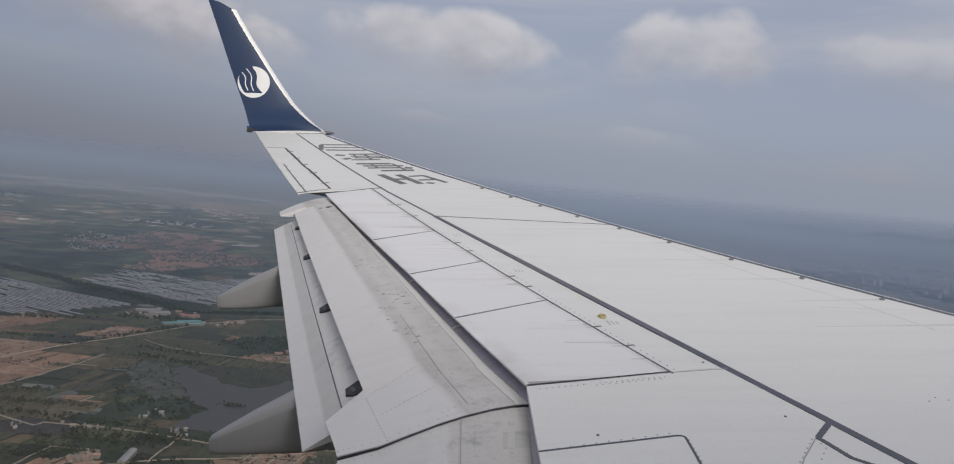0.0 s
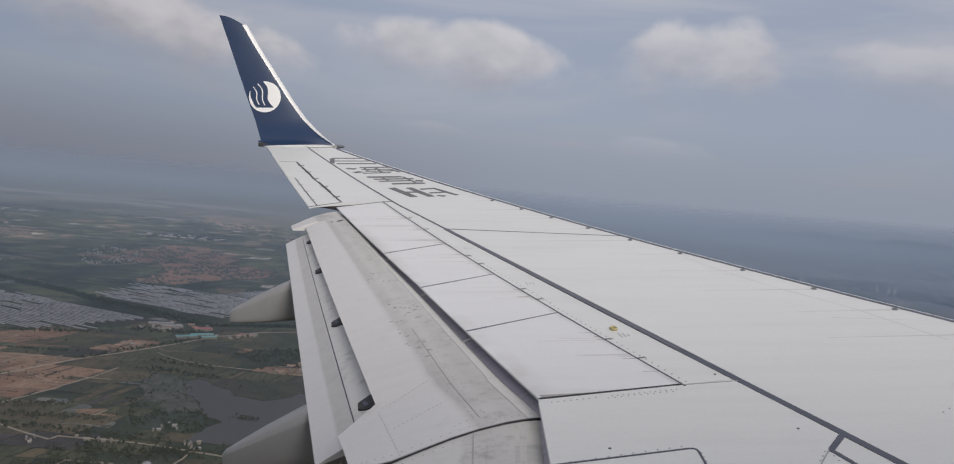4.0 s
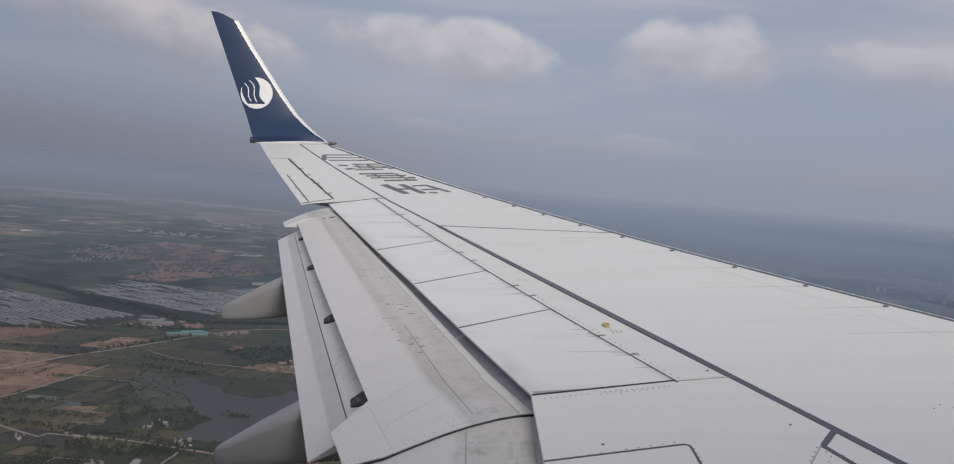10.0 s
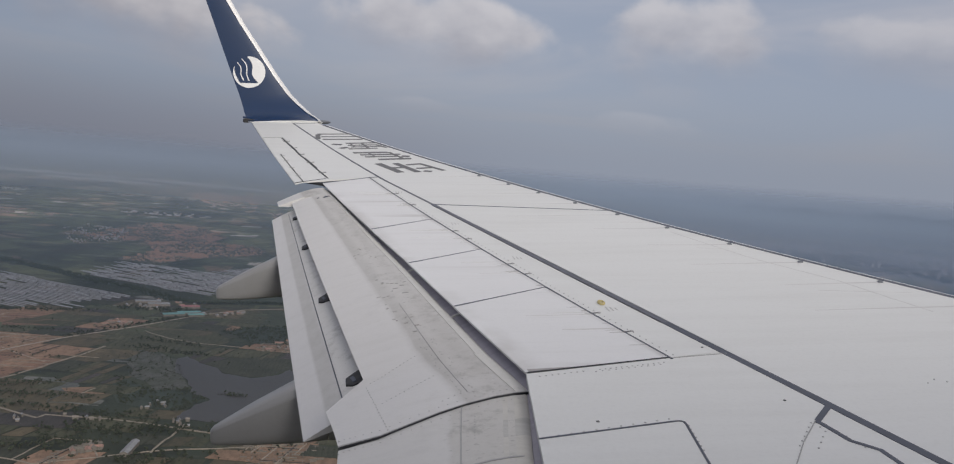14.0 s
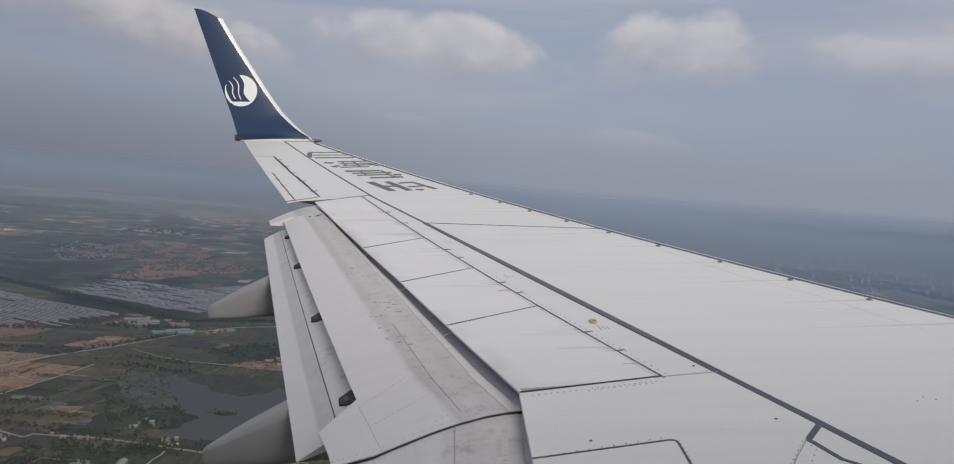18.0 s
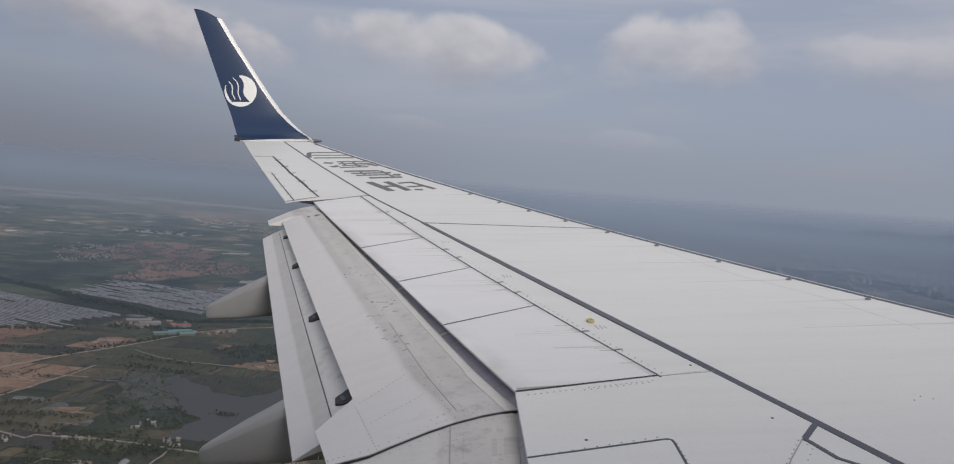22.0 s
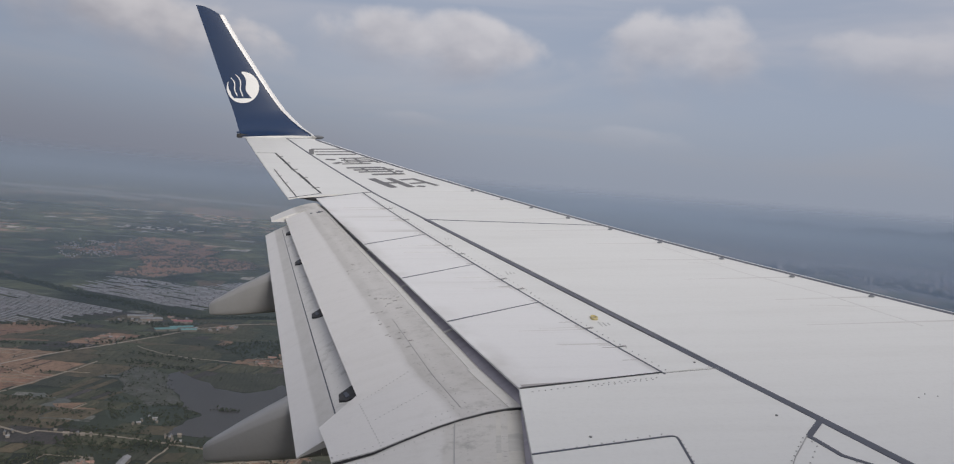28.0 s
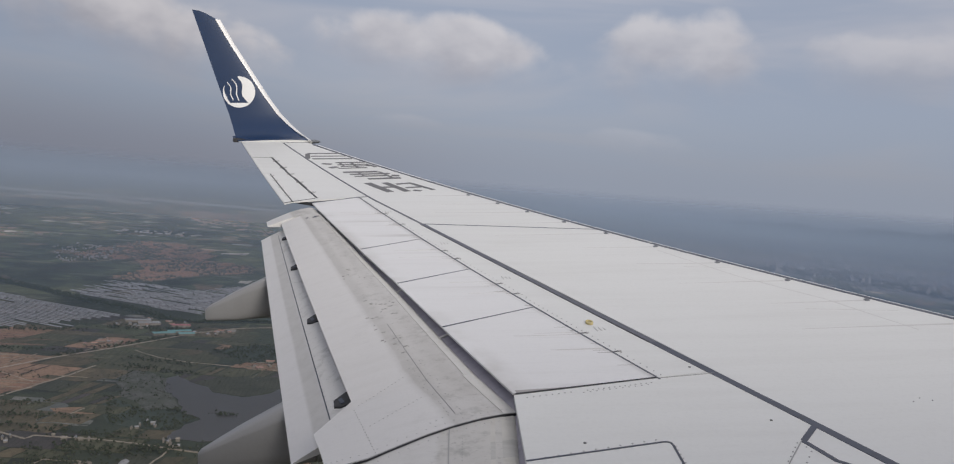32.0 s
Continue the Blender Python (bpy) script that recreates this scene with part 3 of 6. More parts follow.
# yellow tie-down fitting and slat fasteners
fit = thing("tie_down_fitting", "small worn yellow ring fitting on the wing skin", "fitting", m=CRAFT)
ring = []
for i in range(17):
    a = math.pi * 2 * i / 16
    ring.append([S(-6.655 + (0.022 + 0.006 * math.cos(b)) * math.cos(a), 7.75 + (0.034 + 0.008 * math.cos(b)) * math.sin(a), 0.008 + 0.010 * math.sin(b)) for b in [math.pi * 2 * j / 8 for j in range(8)]])
part("ring", loft(ring, cap=False), YELLOW, fit, smooth=True)
part("cup", strip([(-6.655, 7.722), (-6.655, 7.778)], 0.032, 0.005, 0.005), DULL, fit)
for y in (4.9, 5.8, 6.7, 7.55, 8.19, 8.817, 9.465, 10.125, 10.727, 11.299, 11.855, 12.348, 12.875):
    x = le(y) - 0.175
    secs = []
    for i in range(5):
        t = i / 4
        r = 0.005 + 0.014 * math.sin(math.pi * min(1, 0.08 + t * 0.9))
        secs.append([S(x - 0.02 + 0.05 * t, y + r * math.cos(a), 0.001 + r * 0.9 * math.sin(a)) for a in [math.pi * j / 6 for j in range(7)]])
    part("fastener_cover", loft(secs, closed=False), HULL, wing, smooth=True)
    n = streaks.uniform(0.5, 1.25)
    part("grime_streak", strip([(x - 0.03, y), (x - 0.4 * n, y - 0.01), (x - n, y + streaks.uniform(-0.05, 0.03))], (0.028, 0.004), 0.001, 0.002), STAIN, wing, "faint grime streak behind a fastener")

# rivet rows, one small mesh a row
RIVETS = [row((-6.60, 6.575), (-7.0, 6.49), 13), row((-6.63, 6.545), (-7.03, 6.46), 11), row((-6.57, 6.635), (-6.25, 6.69), 8), row((-6.50, 6.70), (-6.98, 8.42), 26), row((-7.42, 5.66), (-6.84, 5.80), 10),
          row((-6.77, 5.72), (-6.80, 5.45), 7), row((-6.16, 5.70), (-6.34, 5.46), 6), row((-6.09, 5.77), (-6.14, 5.65), 4), row((-6.97, 8.45), (-7.60, 10.6), 30), row((-7.62, 10.7), (-8.22, 12.74), 26),
          row((-7.10, 6.47), (-7.36, 6.41), 8)]
RIVETS += [[(-5.17, 6.21), (-5.12, 6.17), (-5.24, 6.16)], row((-6.10, 5.655), (-6.265, 5.43), 5), row((-6.08, 5.60), (-6.045, 5.42), 4)]
for r in RIVETS:
    v, f = dots(r, 0.0048, 0.002)
    part("rivet_row", mesh("rivet_row", v, f, DULL), None, wing, kind="stuff")
v, f = dots([(-6.157, 5.982), (-7.196, 5.798), (-6.278, 6.813)], 0.0085, 0.003)
part("screw_caps", mesh("screw_caps", v, f, MARK), None, wing, kind="stuff")

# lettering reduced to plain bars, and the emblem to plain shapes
# each group: its four corners (aft outboard, fore outboard, fore inboard, aft inboard) and bars as shares along the chord and inboard
GLYPHS = [
    (((-9.12, 16.08), (-8.43, 16.12), (-8.31, 15.58), (-9.0, 15.54)), ((0.0, 0.5, 0.11, 0.5, 0.95), (0.1, 0.06, 0.88, 0.06, 0.16), (0.12, 0.5, 1.0, 0.5, 0.14), (0.1, 0.92, 0.98, 0.92, 0.18))),
    (((-8.81, 15.29), (-8.1, 15.38), (-7.97, 14.88), (-8.66, 14.75)), ((0.0, 0.2, 0.18, 0.3, 0.2), (0.05, 0.85, 0.22, 0.7, 0.2), (0.3, 0.1, 0.95, 0.1, 0.16), (0.28, 0.42, 0.9, 0.42, 0.14), (0.3, 0.68, 0.9, 0.68, 0.14), (0.2, 0.95, 0.8, 0.95, 0.14), (0.62, 0.1, 0.62, 0.95, 0.09), (0.88, 0.4, 1.0, 0.9, 0.12), (0.38, 0.1, 0.38, 0.7, 0.06))),
    (((-8.48, 14.56), (-7.8, 14.64), (-7.61, 14.04), (-8.31, 13.92)), ((0.0, 0.1, 0.72, 0.1, 0.18), (0.08, 0.36, 0.9, 0.36, 0.15), (0.12, 0.6, 0.8, 0.6, 0.14), (0.3, 0.92, 0.95, 0.92, 0.18), (0.75, 0.1, 0.8, 0.9, 0.08), (0.86, 0.6, 1.0, 0.66, 0.2), (0.3, 0.1, 0.32, 0.6, 0.06))),
    (((-8.14, 13.71), (-7.46, 13.78), (-7.24, 13.19), (-7.94, 13.09)), ((0.02, 0.0, 0.14, 1.0, 0.26), (0.1, 0.5, 0.42, 0.5, 0.2), (0.36, 0.0, 0.46, 1.0, 0.24), (0.52, 0.2, 0.85, 0.1, 0.18), (0.56, 0.62, 0.9, 0.55, 0.18), (0.6, 0.9, 0.72, 0.98, 0.2), (0.82, 0.1, 0.98, 0.9, 0.16))),
]
for (a, b, c, d), bars, bold in zip([g[0] for g in GLYPHS], [g[1] for g in GLYPHS], (0.8, 0.86, 0.84, 0.62)):
    a, b, c, d = [Vector(p) for p in (a, b, c, d)]
    at = lambda u, w: (a.lerp(b, u)).lerp(d.lerp(c, u), w)
    high = ((d - a).length + (c - b).length) / 2
    for u0, w0, u1, w1, th in bars:
        part("marking_bar", strip([at(u0, w0), at(u1, w1)], th * high * bold, 0.003, 0.003), MARK, wing, "charcoal painted marking")

# ---- flaps ----


def flap_section(y, x0, z0, xt, zt, bulge=0.028, depth=0.07, nose=0.06):
    """Upper line from nose to trailing edge and back along the underside."""
    up = []
    for u in (0.0, 0.08, 0.2, 0.35, 0.5, 0.65, 0.8, 0.92, 1.0):
        up.append((lerp(x0, xt, u), lerp(z0, zt, u) + bulge * math.sin(math.pi * u ** 0.8)))
    front = [(x0 + nose, z0 - 0.13), (x0 + nose * 0.8, z0 - 0.05), (x0 + nose * 0.4, z0 - 0.012)]
    low = [(xt + 0.004, zt - 0.006), (lerp(x0, xt, 0.6), lerp(z0, zt, 0.6) - depth), (lerp(x0, xt, 0.2), lerp(z0, zt, 0.2) - depth * 1.3)]
    return [S(x, y, z) for x, z in front + up + low]


def main_te(y):
    return -9.144 - 0.163 * (y - 12.1), -0.15 - 0.08 * (12.1 - y) / 5.1


def flap_top(y):
    return spte(y) - 0.03 - 0.07 * (12.3 - y) / 6.0 + 0.05 * min(1.0, max(0.3, (y - 5.4) / 1.6)) * min(1.0, (12.6 - y) / 0.8), -0.035 - 0.04 * (12.3 - y) / 6.0


flap = thing("outboard_flap", "grey slotted outboard flap lowered for landing with worn patches", "flap", m=CRAFT)
main_secs = [flap_section(lerp(12.02, 7.04, i / 16), *flap_top(lerp(12.02, 7.04, i / 16)), *main_te(lerp(12.02, 7.04, i / 16))) for i in range(17)]
part("flap_end", loft_flap([flap_section(12.34, *flap_top(12.34), -9.325, -0.205), flap_section(12.03, *flap_top(12.03), -9.285, -0.185)]), FLAP_TOP, flap, "", True)


def cap_te(t):
    return lerp(-8.53, -8.44, t), lerp(-0.275, -0.19, t)


def cap_fit(x, t):
    """Eases the end piece into the main flap's upper face."""
    (x0, z0), (xt, zt) = flap_top(7.0), main_te(7.0)
    (xc, zc), u = cap_te(0.0), max(0.0, (x0 - x) / (x0 - xt))
    w = max(0.0, (x0 - x) / (x0 - xc))
    lift = lerp(z0, zt, u) + 0.028 * math.sin(math.pi * u ** 0.8) - lerp(z0, zc, w) - 0.03 * math.sin(math.pi * w ** 0.8)
    return lift * max(0.0, 1 - t) ** 1.5


def on_top(x, y, off):
    """A point over the upper face of the outboard flap, end piece included."""
    if y > 6.99:
        (x0, z0), (xt, zt), bulge, y0, t = flap_top(y), main_te(y), 0.028, y, 0.0
    else:
        A = max(0.0, 1 - (flap_top(y)[0] - x) / 0.8)
        B = min(1.0, max(0.0, (-8.31 - x) / 0.2))
        t = (6.99 - 0.27 * B - y) / (0.95 - 0.36 * A - 0.27 * B)
        y0 = lerp(6.99, 6.04, t)
        (x0, z0), (xt, zt), bulge = flap_top(y0), cap_te(t), lerp(0.03, 0.05, t)
    u = max(0.0, (x0 - x) / (x0 - xt))
    p = S(x, y0, lerp(z0, zt, u) + bulge * math.sin(math.pi * u ** 0.8) + off)
    return Vector((x, y, p.z + DIHEDRAL * (y - y0) + (cap_fit(x, t) if y <= 6.99 else 0.0)))


secs = []
for i in range(6):
    t = i / 5
    y = lerp(6.998, 6.04, t)
    x0, z0 = flap_top(y)
    xt, zt = cap_te(t)
    sec = flap_section(y, x0, z0, xt, zt, lerp(0.03, 0.05, t))
    ring = []
    for p in sec:
        dy = 0.36 * t * max(0.0, 1 - (x0 - p.x) / 0.8) - 0.27 * (1 - t) * min(1.0, max(0.0, (-8.31 - p.x) / 0.2))
        ring.append(Vector((p.x, p.y + dy, p.z + DIHEDRAL * dy + cap_fit(p.x, t))))
    secs.append(ring)
chord = flap_top(7.0)[0] - main_te(7.0)[0]
shares = [U_LINE] * len(main_secs) + [[u if u < 0 or u > 1 else (s[3].x - p.x) / chord for u, p in zip(U_LINE, s)] for s in secs]
main = part("main_flap", loft_flap(main_secs + secs, shares), FLAP_TOP, flap, "", True)
last = secs[-1][2:13]
taper = [1.0 - 0.07 * i for i in range(len(last))]
grid = [[p + Vector((0, dy * k, 0.005 * k + DIHEDRAL * dy)) for p, k in zip(last[:-1], taper)] for dy in (0.002, -0.005)]
part("end_seal", sheet(grid, 0.03), GAP, flap, "dark rubber seal along the flap end")
# highlight on the seal's crease, put in as a pale grey strip
grid = [[p + Vector((0, dy, 0.0085 + DIHEDRAL * dy)) for p in last[1:]] for dy in (0.0, -0.004)]
part("seal_crease", sheet(grid, 0.003), DULL, flap, "pale highlight painted along the seal crease")
part("nose_rail", sheet([[s[3].lerp(s[4], w) + Vector((0, 0, 0.004)) for s in secs] for w in (0.0, 0.9)], 0.004), RAIL, flap, "pale rail along the flap nose")
for dy in (0.07, -0.075):
    v, f = [], []
    for a, b in zip(last, last[1:]):
        for t in (0.0, 0.33, 0.67):
            c = a.lerp(b, t) + Vector((0, dy, 0.003 + DIHEDRAL * dy))
            k = len(v)
            v += [c + Vector((0.0045 * math.cos(q * 1.0472), 0.0045 * math.sin(q * 1.0472), 0.0)) for q in range(6)] + [c + Vector((0, 0, 0.003))]
            f += [(k + q, k + (q + 1) % 6, k + 6) for q in range(6)]
    part("rivet_row", mesh("rivet_row", v, f, DULL), None, flap, kind="stuff")
# cove between the spoilers and the lowered flap
cove = []
for dx, z in ((0.14, -0.035), (0.03, -0.075), (-0.06, -0.115), (-0.16, -0.15)):
    cove.append([S(spte(lerp(12.35, 6.2, i / 14)) + dx, lerp(12.35, 6.2, i / 14), z) for i in range(15)])
part("cove_panel", sheet(cove, 0.02), COVE, wing, "dark blue-grey cove behind the spoilers", True)
for y in (10.16, 8.95, 7.77):
    part("cove_rib", sheet([[S(spte(y) + dx, y + w, z + 0.006) for dx, z in ((0.10, -0.045), (0.03, -0.07), (-0.06, -0.11), (-0.15, -0.145))] for w in (0.012, -0.012)], 0.01), RAIL, wing, "pale bracket across the cove")
cove = []
for dx, z in ((0.12, -0.04), (0.0, -0.09), (-0.12, -0.15)):
    cove.append([S(inte(lerp(6.5, 3.0, i / 6)) + dx, lerp(6.5, 3.0, i / 6), z) for i in range(7)])
part("cove_panel", sheet(cove, 0.02), COVE, wing, "dark blue-grey cove behind the inner panel", True)


def aft_line(y):
    t = (12.1 - y) / 5.2
    xm, zm = main_te(y)
    return (xm + 0.09, zm - 0.05), (lerp(-9.365, -8.67, t), lerp(-0.335, -0.535, t))


secs = []
for i in range(15):
    y = lerp(12.0, 6.9, i / 14)
    (x0, z0), (xt, zt) = aft_line(y)
    secs.append(flap_section(y, x0, z0, xt, zt, 0.012, 0.04, 0.05))
aft = part("aft_flap", loft_flap(secs), AFT_TOP, flap, "", True)


def on_flap(fn, y, u, off):
    """A point on the upper line of a flap element."""
    (x0, z0), (xt, zt), bulge = fn(y)
    return S(lerp(x0, xt, u), y, lerp(z0, zt, u) + bulge * math.sin(math.pi * max(u, 0.0) ** 0.8) + off)


MAIN = lambda y: (flap_top(y), main_te(y), 0.028)
AFT = lambda y: (*aft_line(y), 0.012)


def band(fn, y0, y1, u0, u1, off, n=14, k=5, thick=0.003):
    """A patch on a flap; u0 and u1 give its edges at both ends."""
    grid = []
    for j in range(k + 1):
        grid.append([on_flap(fn, lerp(y0, y1, i / n), lerp(lerp(u0[0], u0[1], i / n), lerp(u1[0], u1[1], i / n), j / k), off) for i in range(n + 1)])
    return sheet(grid, thick)


part("nose_rail", band(MAIN, 11.95, 7.0, (0.0, 0.0), (0.07, 0.075), 0.003, 14, 2), RAIL, main, "pale rail along the flap nose")
for y, a, b in ((11.87, 0.10, 0.22), (11.84, 0.17, 0.27), (11.86, 0.36, 0.42)):
    part("scuff", band(MAIN, y, y - 0.022, (a, a), (b, b), 0.004, 2, 3), SEALANT, main)
for y, a, b in ((8.52, 0.17, 0.22), (8.47, 0.26, 0.31), (8.66, 0.36, 0.395), (8.34, 0.22, 0.25), (8.60, 0.12, 0.15), (8.42, 0.33, 0.345)):
    part("scuff", band(MAIN, y, y - 0.009, (a, a), (b, b), 0.004, 2, 2), DULL, main)
scuffs = random.Random(5)
for cy, cu in ((8.5, 0.26), (8.2, 0.42), (9.6, 0.33), (7.6, 0.36)):
    for k in range(7):
        y, u = cy + scuffs.gauss(0, 0.14), min(0.49, max(0.1, cu + scuffs.gauss(0, 0.07)))
        w, n = scuffs.uniform(0.003, 0.007), scuffs.uniform(0.012, 0.04)
        part("scuff", band(MAIN, y, y - w, (u, u), (u + n, u + n), 0.0035, 1, 1), scuffs.choice((DULL, GRIME)), main)
part("aft_groove", band(AFT, 11.9, 6.95, (0.42, 0.44), (0.435, 0.455), 0.003, 14, 1), SEALANT, aft)
for y, w in ((11.62, 0.06), (10.48, 0.075), (8.92, 0.08), (7.28, 0.085)):
    grid = [[on_flap(AFT, y + w * v, lerp(-0.02, far_u, j / 3), 0.016 - 0.006 * abs(v)) for v, far_u in ((1.2, 0.16), (0.75, 0.34), (-0.3, 0.36), (-0.8, 0.28), (-1.05, 0.12))] for j in range(4)]
    p = part("track_roller", sheet(grid, 0.03), BLACK, aft, "black roller housing")
    part("roller_lip", band(AFT, y + w * 0.4, y - w * 0.5, (0.24, 0.22), (0.29, 0.27), 0.018, 2, 2, 0.01), SEALANT, p)
JOINT = ((-7.757, 6.423), (-7.976, 7.65))
worn_row = random.Random(12)
shift = lambda ends, dx: [(x + dx + worn_row.gauss(0, 0.006), y + worn_row.gauss(0, 0.015)) for x, y in row(*ends, 24) if worn_row.random() < 0.6]
for r in (row((-8.276, 6.936), (-8.004, 7.136), 13), row((-8.214, 6.513), (-7.918, 6.746), 13), row((-8.301, 6.865), (-8.196, 6.1), 17), shift(JOINT, 0.035), shift(JOINT, -0.035),
          row((-7.90, 6.33), (-7.76, 6.43), 5)):
    v, f = [], []
    for x, y in r:
        k = len(v)
        v += [on_top(x + 0.0046 * math.cos(q * 1.0472), y + 0.0046 * math.sin(q * 1.0472), 0.002) for q in range(6)] + [on_top(x, y, 0.005)]
        f += [(k + q, k + (q + 1) % 6, k + 6) for q in range(6)]
    part("rivet_row", mesh("rivet_row", v, f, DULL), None, flap, kind="stuff")
grid = [[on_top(lerp(-7.757, -8.06, i / 16) + dx, lerp(6.423, 8.12, i / 16), 0.0022) for i in range(17)] for dx in (0.0016, -0.0016)]
part("skin_joint", sheet(grid, 0.003), DULL, flap)

# inboard flap beyond the curved seam
inner = thing("inboard_flap", "grey inboard flap with pale worn patches near the wing root", "flap", m=CRAFT)
secs = []
for i in range(9):
    t = i / 8
    y = lerp(6.028, 3.4, t)
    x0, z0 = inte(y + 0.1) - 0.09 + 0.105 * (1 - t) ** 2, -0.08
    xt, zt = -8.44 - 0.03 * t, -0.20
    sec = flap_section(y, x0, z0, xt, zt, 0.05)
    s = 0.36 * (1 - t)
    secs.append([Vector((p.x, p.y + s * max(0, 1 - (x0 - p.x) / 0.8), p.z + DIHEDRAL * s * max(0, 1 - (x0 - p.x) / 0.8))) for p in sec])
part("flap_skin", loft_flap(secs), INNER_TOP, inner, "", True)

for k, w in ((6, 0.1),):
    part("skin_joint", sheet([[s[k].lerp(s[k + 1], w) + Vector((dx, 0, 0.003)) for s in secs] for dx in (0.003, -0.003)], 0.004), DULL, inner)
for k in (2, 4):
    part("skin_joint", sheet([[p + Vector((0, dy, 0.003 + DIHEDRAL * dy)) for p in secs[k][3:12]] for dy in (0.006, -0.006)], 0.004), DULL, inner)
for a, b, mat in ((0.03, 0.85, PALE), (0.85, 1.4, WORN), (1.4, 2.3, PALE)):
    at = lambda w, t: secs[int(t)][3].lerp(secs[int(t)][5], w).lerp(secs[int(t) + 1][3].lerp(secs[int(t) + 1][5], w), t - int(t)) if w >= 0 else secs[int(t)][2].lerp(secs[int(t) + 1][2], t - int(t))
    part("repair_patch", sheet([[at(w, lerp(a, b, i / 4)) + Vector((0, 0, 0.004)) for i in range(5)] for w in (-1, 0.0, 0.35, 0.66)], 0.004), mat, inner, "rectangular repair patch in another grey", True)
for t0, x1 in ((0.06, 0.55), (0.45, 0.5), (0.5, 0.3)):
    v, f = [], []
    for i in range(9):
        c = secs[0][5].lerp(secs[0][7], x1).lerp(secs[1][5].lerp(secs[1][7], x1), t0 + i * 0.09) + Vector((0, 0, 0.003))
        k = len(v)
        v += [c + Vector((0.0042 * math.cos(q * 1.0472), 0.0042 * math.sin(q * 1.0472), 0.0)) for q in range(6)] + [c + Vector((0, 0, 0.003))]
        f += [(k + q, k + (q + 1) % 6, k + 6) for q in range(6)]
    part("rivet_row", mesh("rivet_row", v, f, DULL), None, inner, kind="stuff")

# flap track fairings
for y, nose, tail in ((10.8, ((-7.3, -0.30, 0.06, 0.08), (-7.7, -0.40, 0.17, 0.15), (-8.2, -0.50, 0.23, 0.17), (-8.7, -0.56, 0.24, 0.175), (-9.0, -0.60, 0.225, 0.17)), ((-9.008, -0.60, 0.222, 0.168), (-9.17, -0.622, 0.208, 0.16), (-9.48, -0.706, 0.146, 0.12), (-9.70, -0.768, 0.086, 0.07), (-9.765, -0.786, 0.066, 0.045), (-9.785, -0.79, 0.045, 0.025))),
                      (7.8, ((-6.3, -0.32, 0.06, 0.08), (-6.9, -0.44, 0.2, 0.17), (-7.6, -0.56, 0.27, 0.20), (-8.2, -0.62, 0.28, 0.205), (-8.55, -0.66, 0.25, 0.20)), ((-8.558, -0.66, 0.247, 0.198), (-8.76, -0.712, 0.212, 0.18), (-9.065, -0.795, 0.137, 0.13), (-9.27, -0.855, 0.08, 0.075), (-9.33, -0.872, 0.062, 0.05), (-9.35, -0.876, 0.042, 0.028)))):
    fair = thing("flap_track_fairing", "grey canoe-shaped fairing under the flap", "fairing", "flap track fairings", m=CRAFT)
    for name, stations in (("fairing_body", nose), ("tail_cone", tail)):
        secs = []
        for x, zc, h, w in stations:
            half = ((0.0, 1.0), (0.35, 0.985), (0.66, 0.93), (0.82, 0.82), (0.89, 0.66), (0.915, 0.62), (0.93, 0.56), (0.95, 0.0), (0.93, -0.5), (0.88, -0.80), (0.74, -0.93), (0.5, -0.985), (0.28, -1.0))
            sec = [S(x, y, zc) + Vector((0, w * a, h * b)) for a, b in half] + [S(x, y, zc) + Vector((0, -w * a, h * b)) for a, b in ((0.0, -1.0), *half[:0:-1])]
            secs.append(sec)
        part(name, loft(secs), FAIRING, fair, "", True)

# ---- winglet ----
let = thing("winglet", "tall navy blue winglet with a white emblem and pale leading edge", "winglet", m=CRAFT)
# front and rear edge (x), outboard place (y) and height over the tip, from the root up
CURVE = [(-9.02, -10.245, 17.15, 0.0), (-9.045, -10.268, 17.24, 0.028), (-9.08, -10.30, 17.36, 0.06), (-9.23, -10.35, 17.50, 0.165), (-9.40, -10.40, 17.59, 0.32), (-9.58, -10.46, 17.635, 0.51), (-9.80, -10.575, 17.68, 0.82), (-10.08, -10.725, 17.73, 1.26), (-10.38, -10.885, 17.80, 1.73), (-10.63, -11.035, 17.86, 2.16), (-10.70, -11.075, 17.875, 2.28), (-10.80, -11.095, 17.88, 2.325)]
ZT = zs(17.15)
secs, faces_in = [], []
for i, (xf, xr, y, h) in enumerate(CURVE):
    a, b = CURVE[max(i - 1, 0)], CURVE[min(i + 1, len(CURVE) - 1)]
    d = Vector((0, b[2] - a[2], b[3] - a[3])).normalized()
    if i == 0:
        d = Vector((0, 1, 0.2)).normalized()
    nrm = Vector((0, -d.z, d.y))
    th = 0.055 * (xf - xr)
    sec = []
    for u, k in ((0, 0.0), (0.03, 0.55), (0.10, 0.85), (0.3, 1.0), (0.6, 0.75), (0.85, 0.35), (1.0, 0.05)):
        sec.append((u, k))
    drop = (0, 0, 0, 0, 0, 0, 0, 0, 0.02, 0.06, 0.10, 0.09)[i]
    ring = [Vector((lerp(xf, xr, u), y, ZT + h - drop * (1 - u) ** 2)) + nrm * th * k * 0.5 for u, k in sec] + [Vector((lerp(xf, xr, u), y, ZT + h - drop * (1 - u) ** 2)) - nrm * th * k * 1.0 for u, k in reversed(sec[1:])]
    secs.append(ring)
bm = loft(secs)
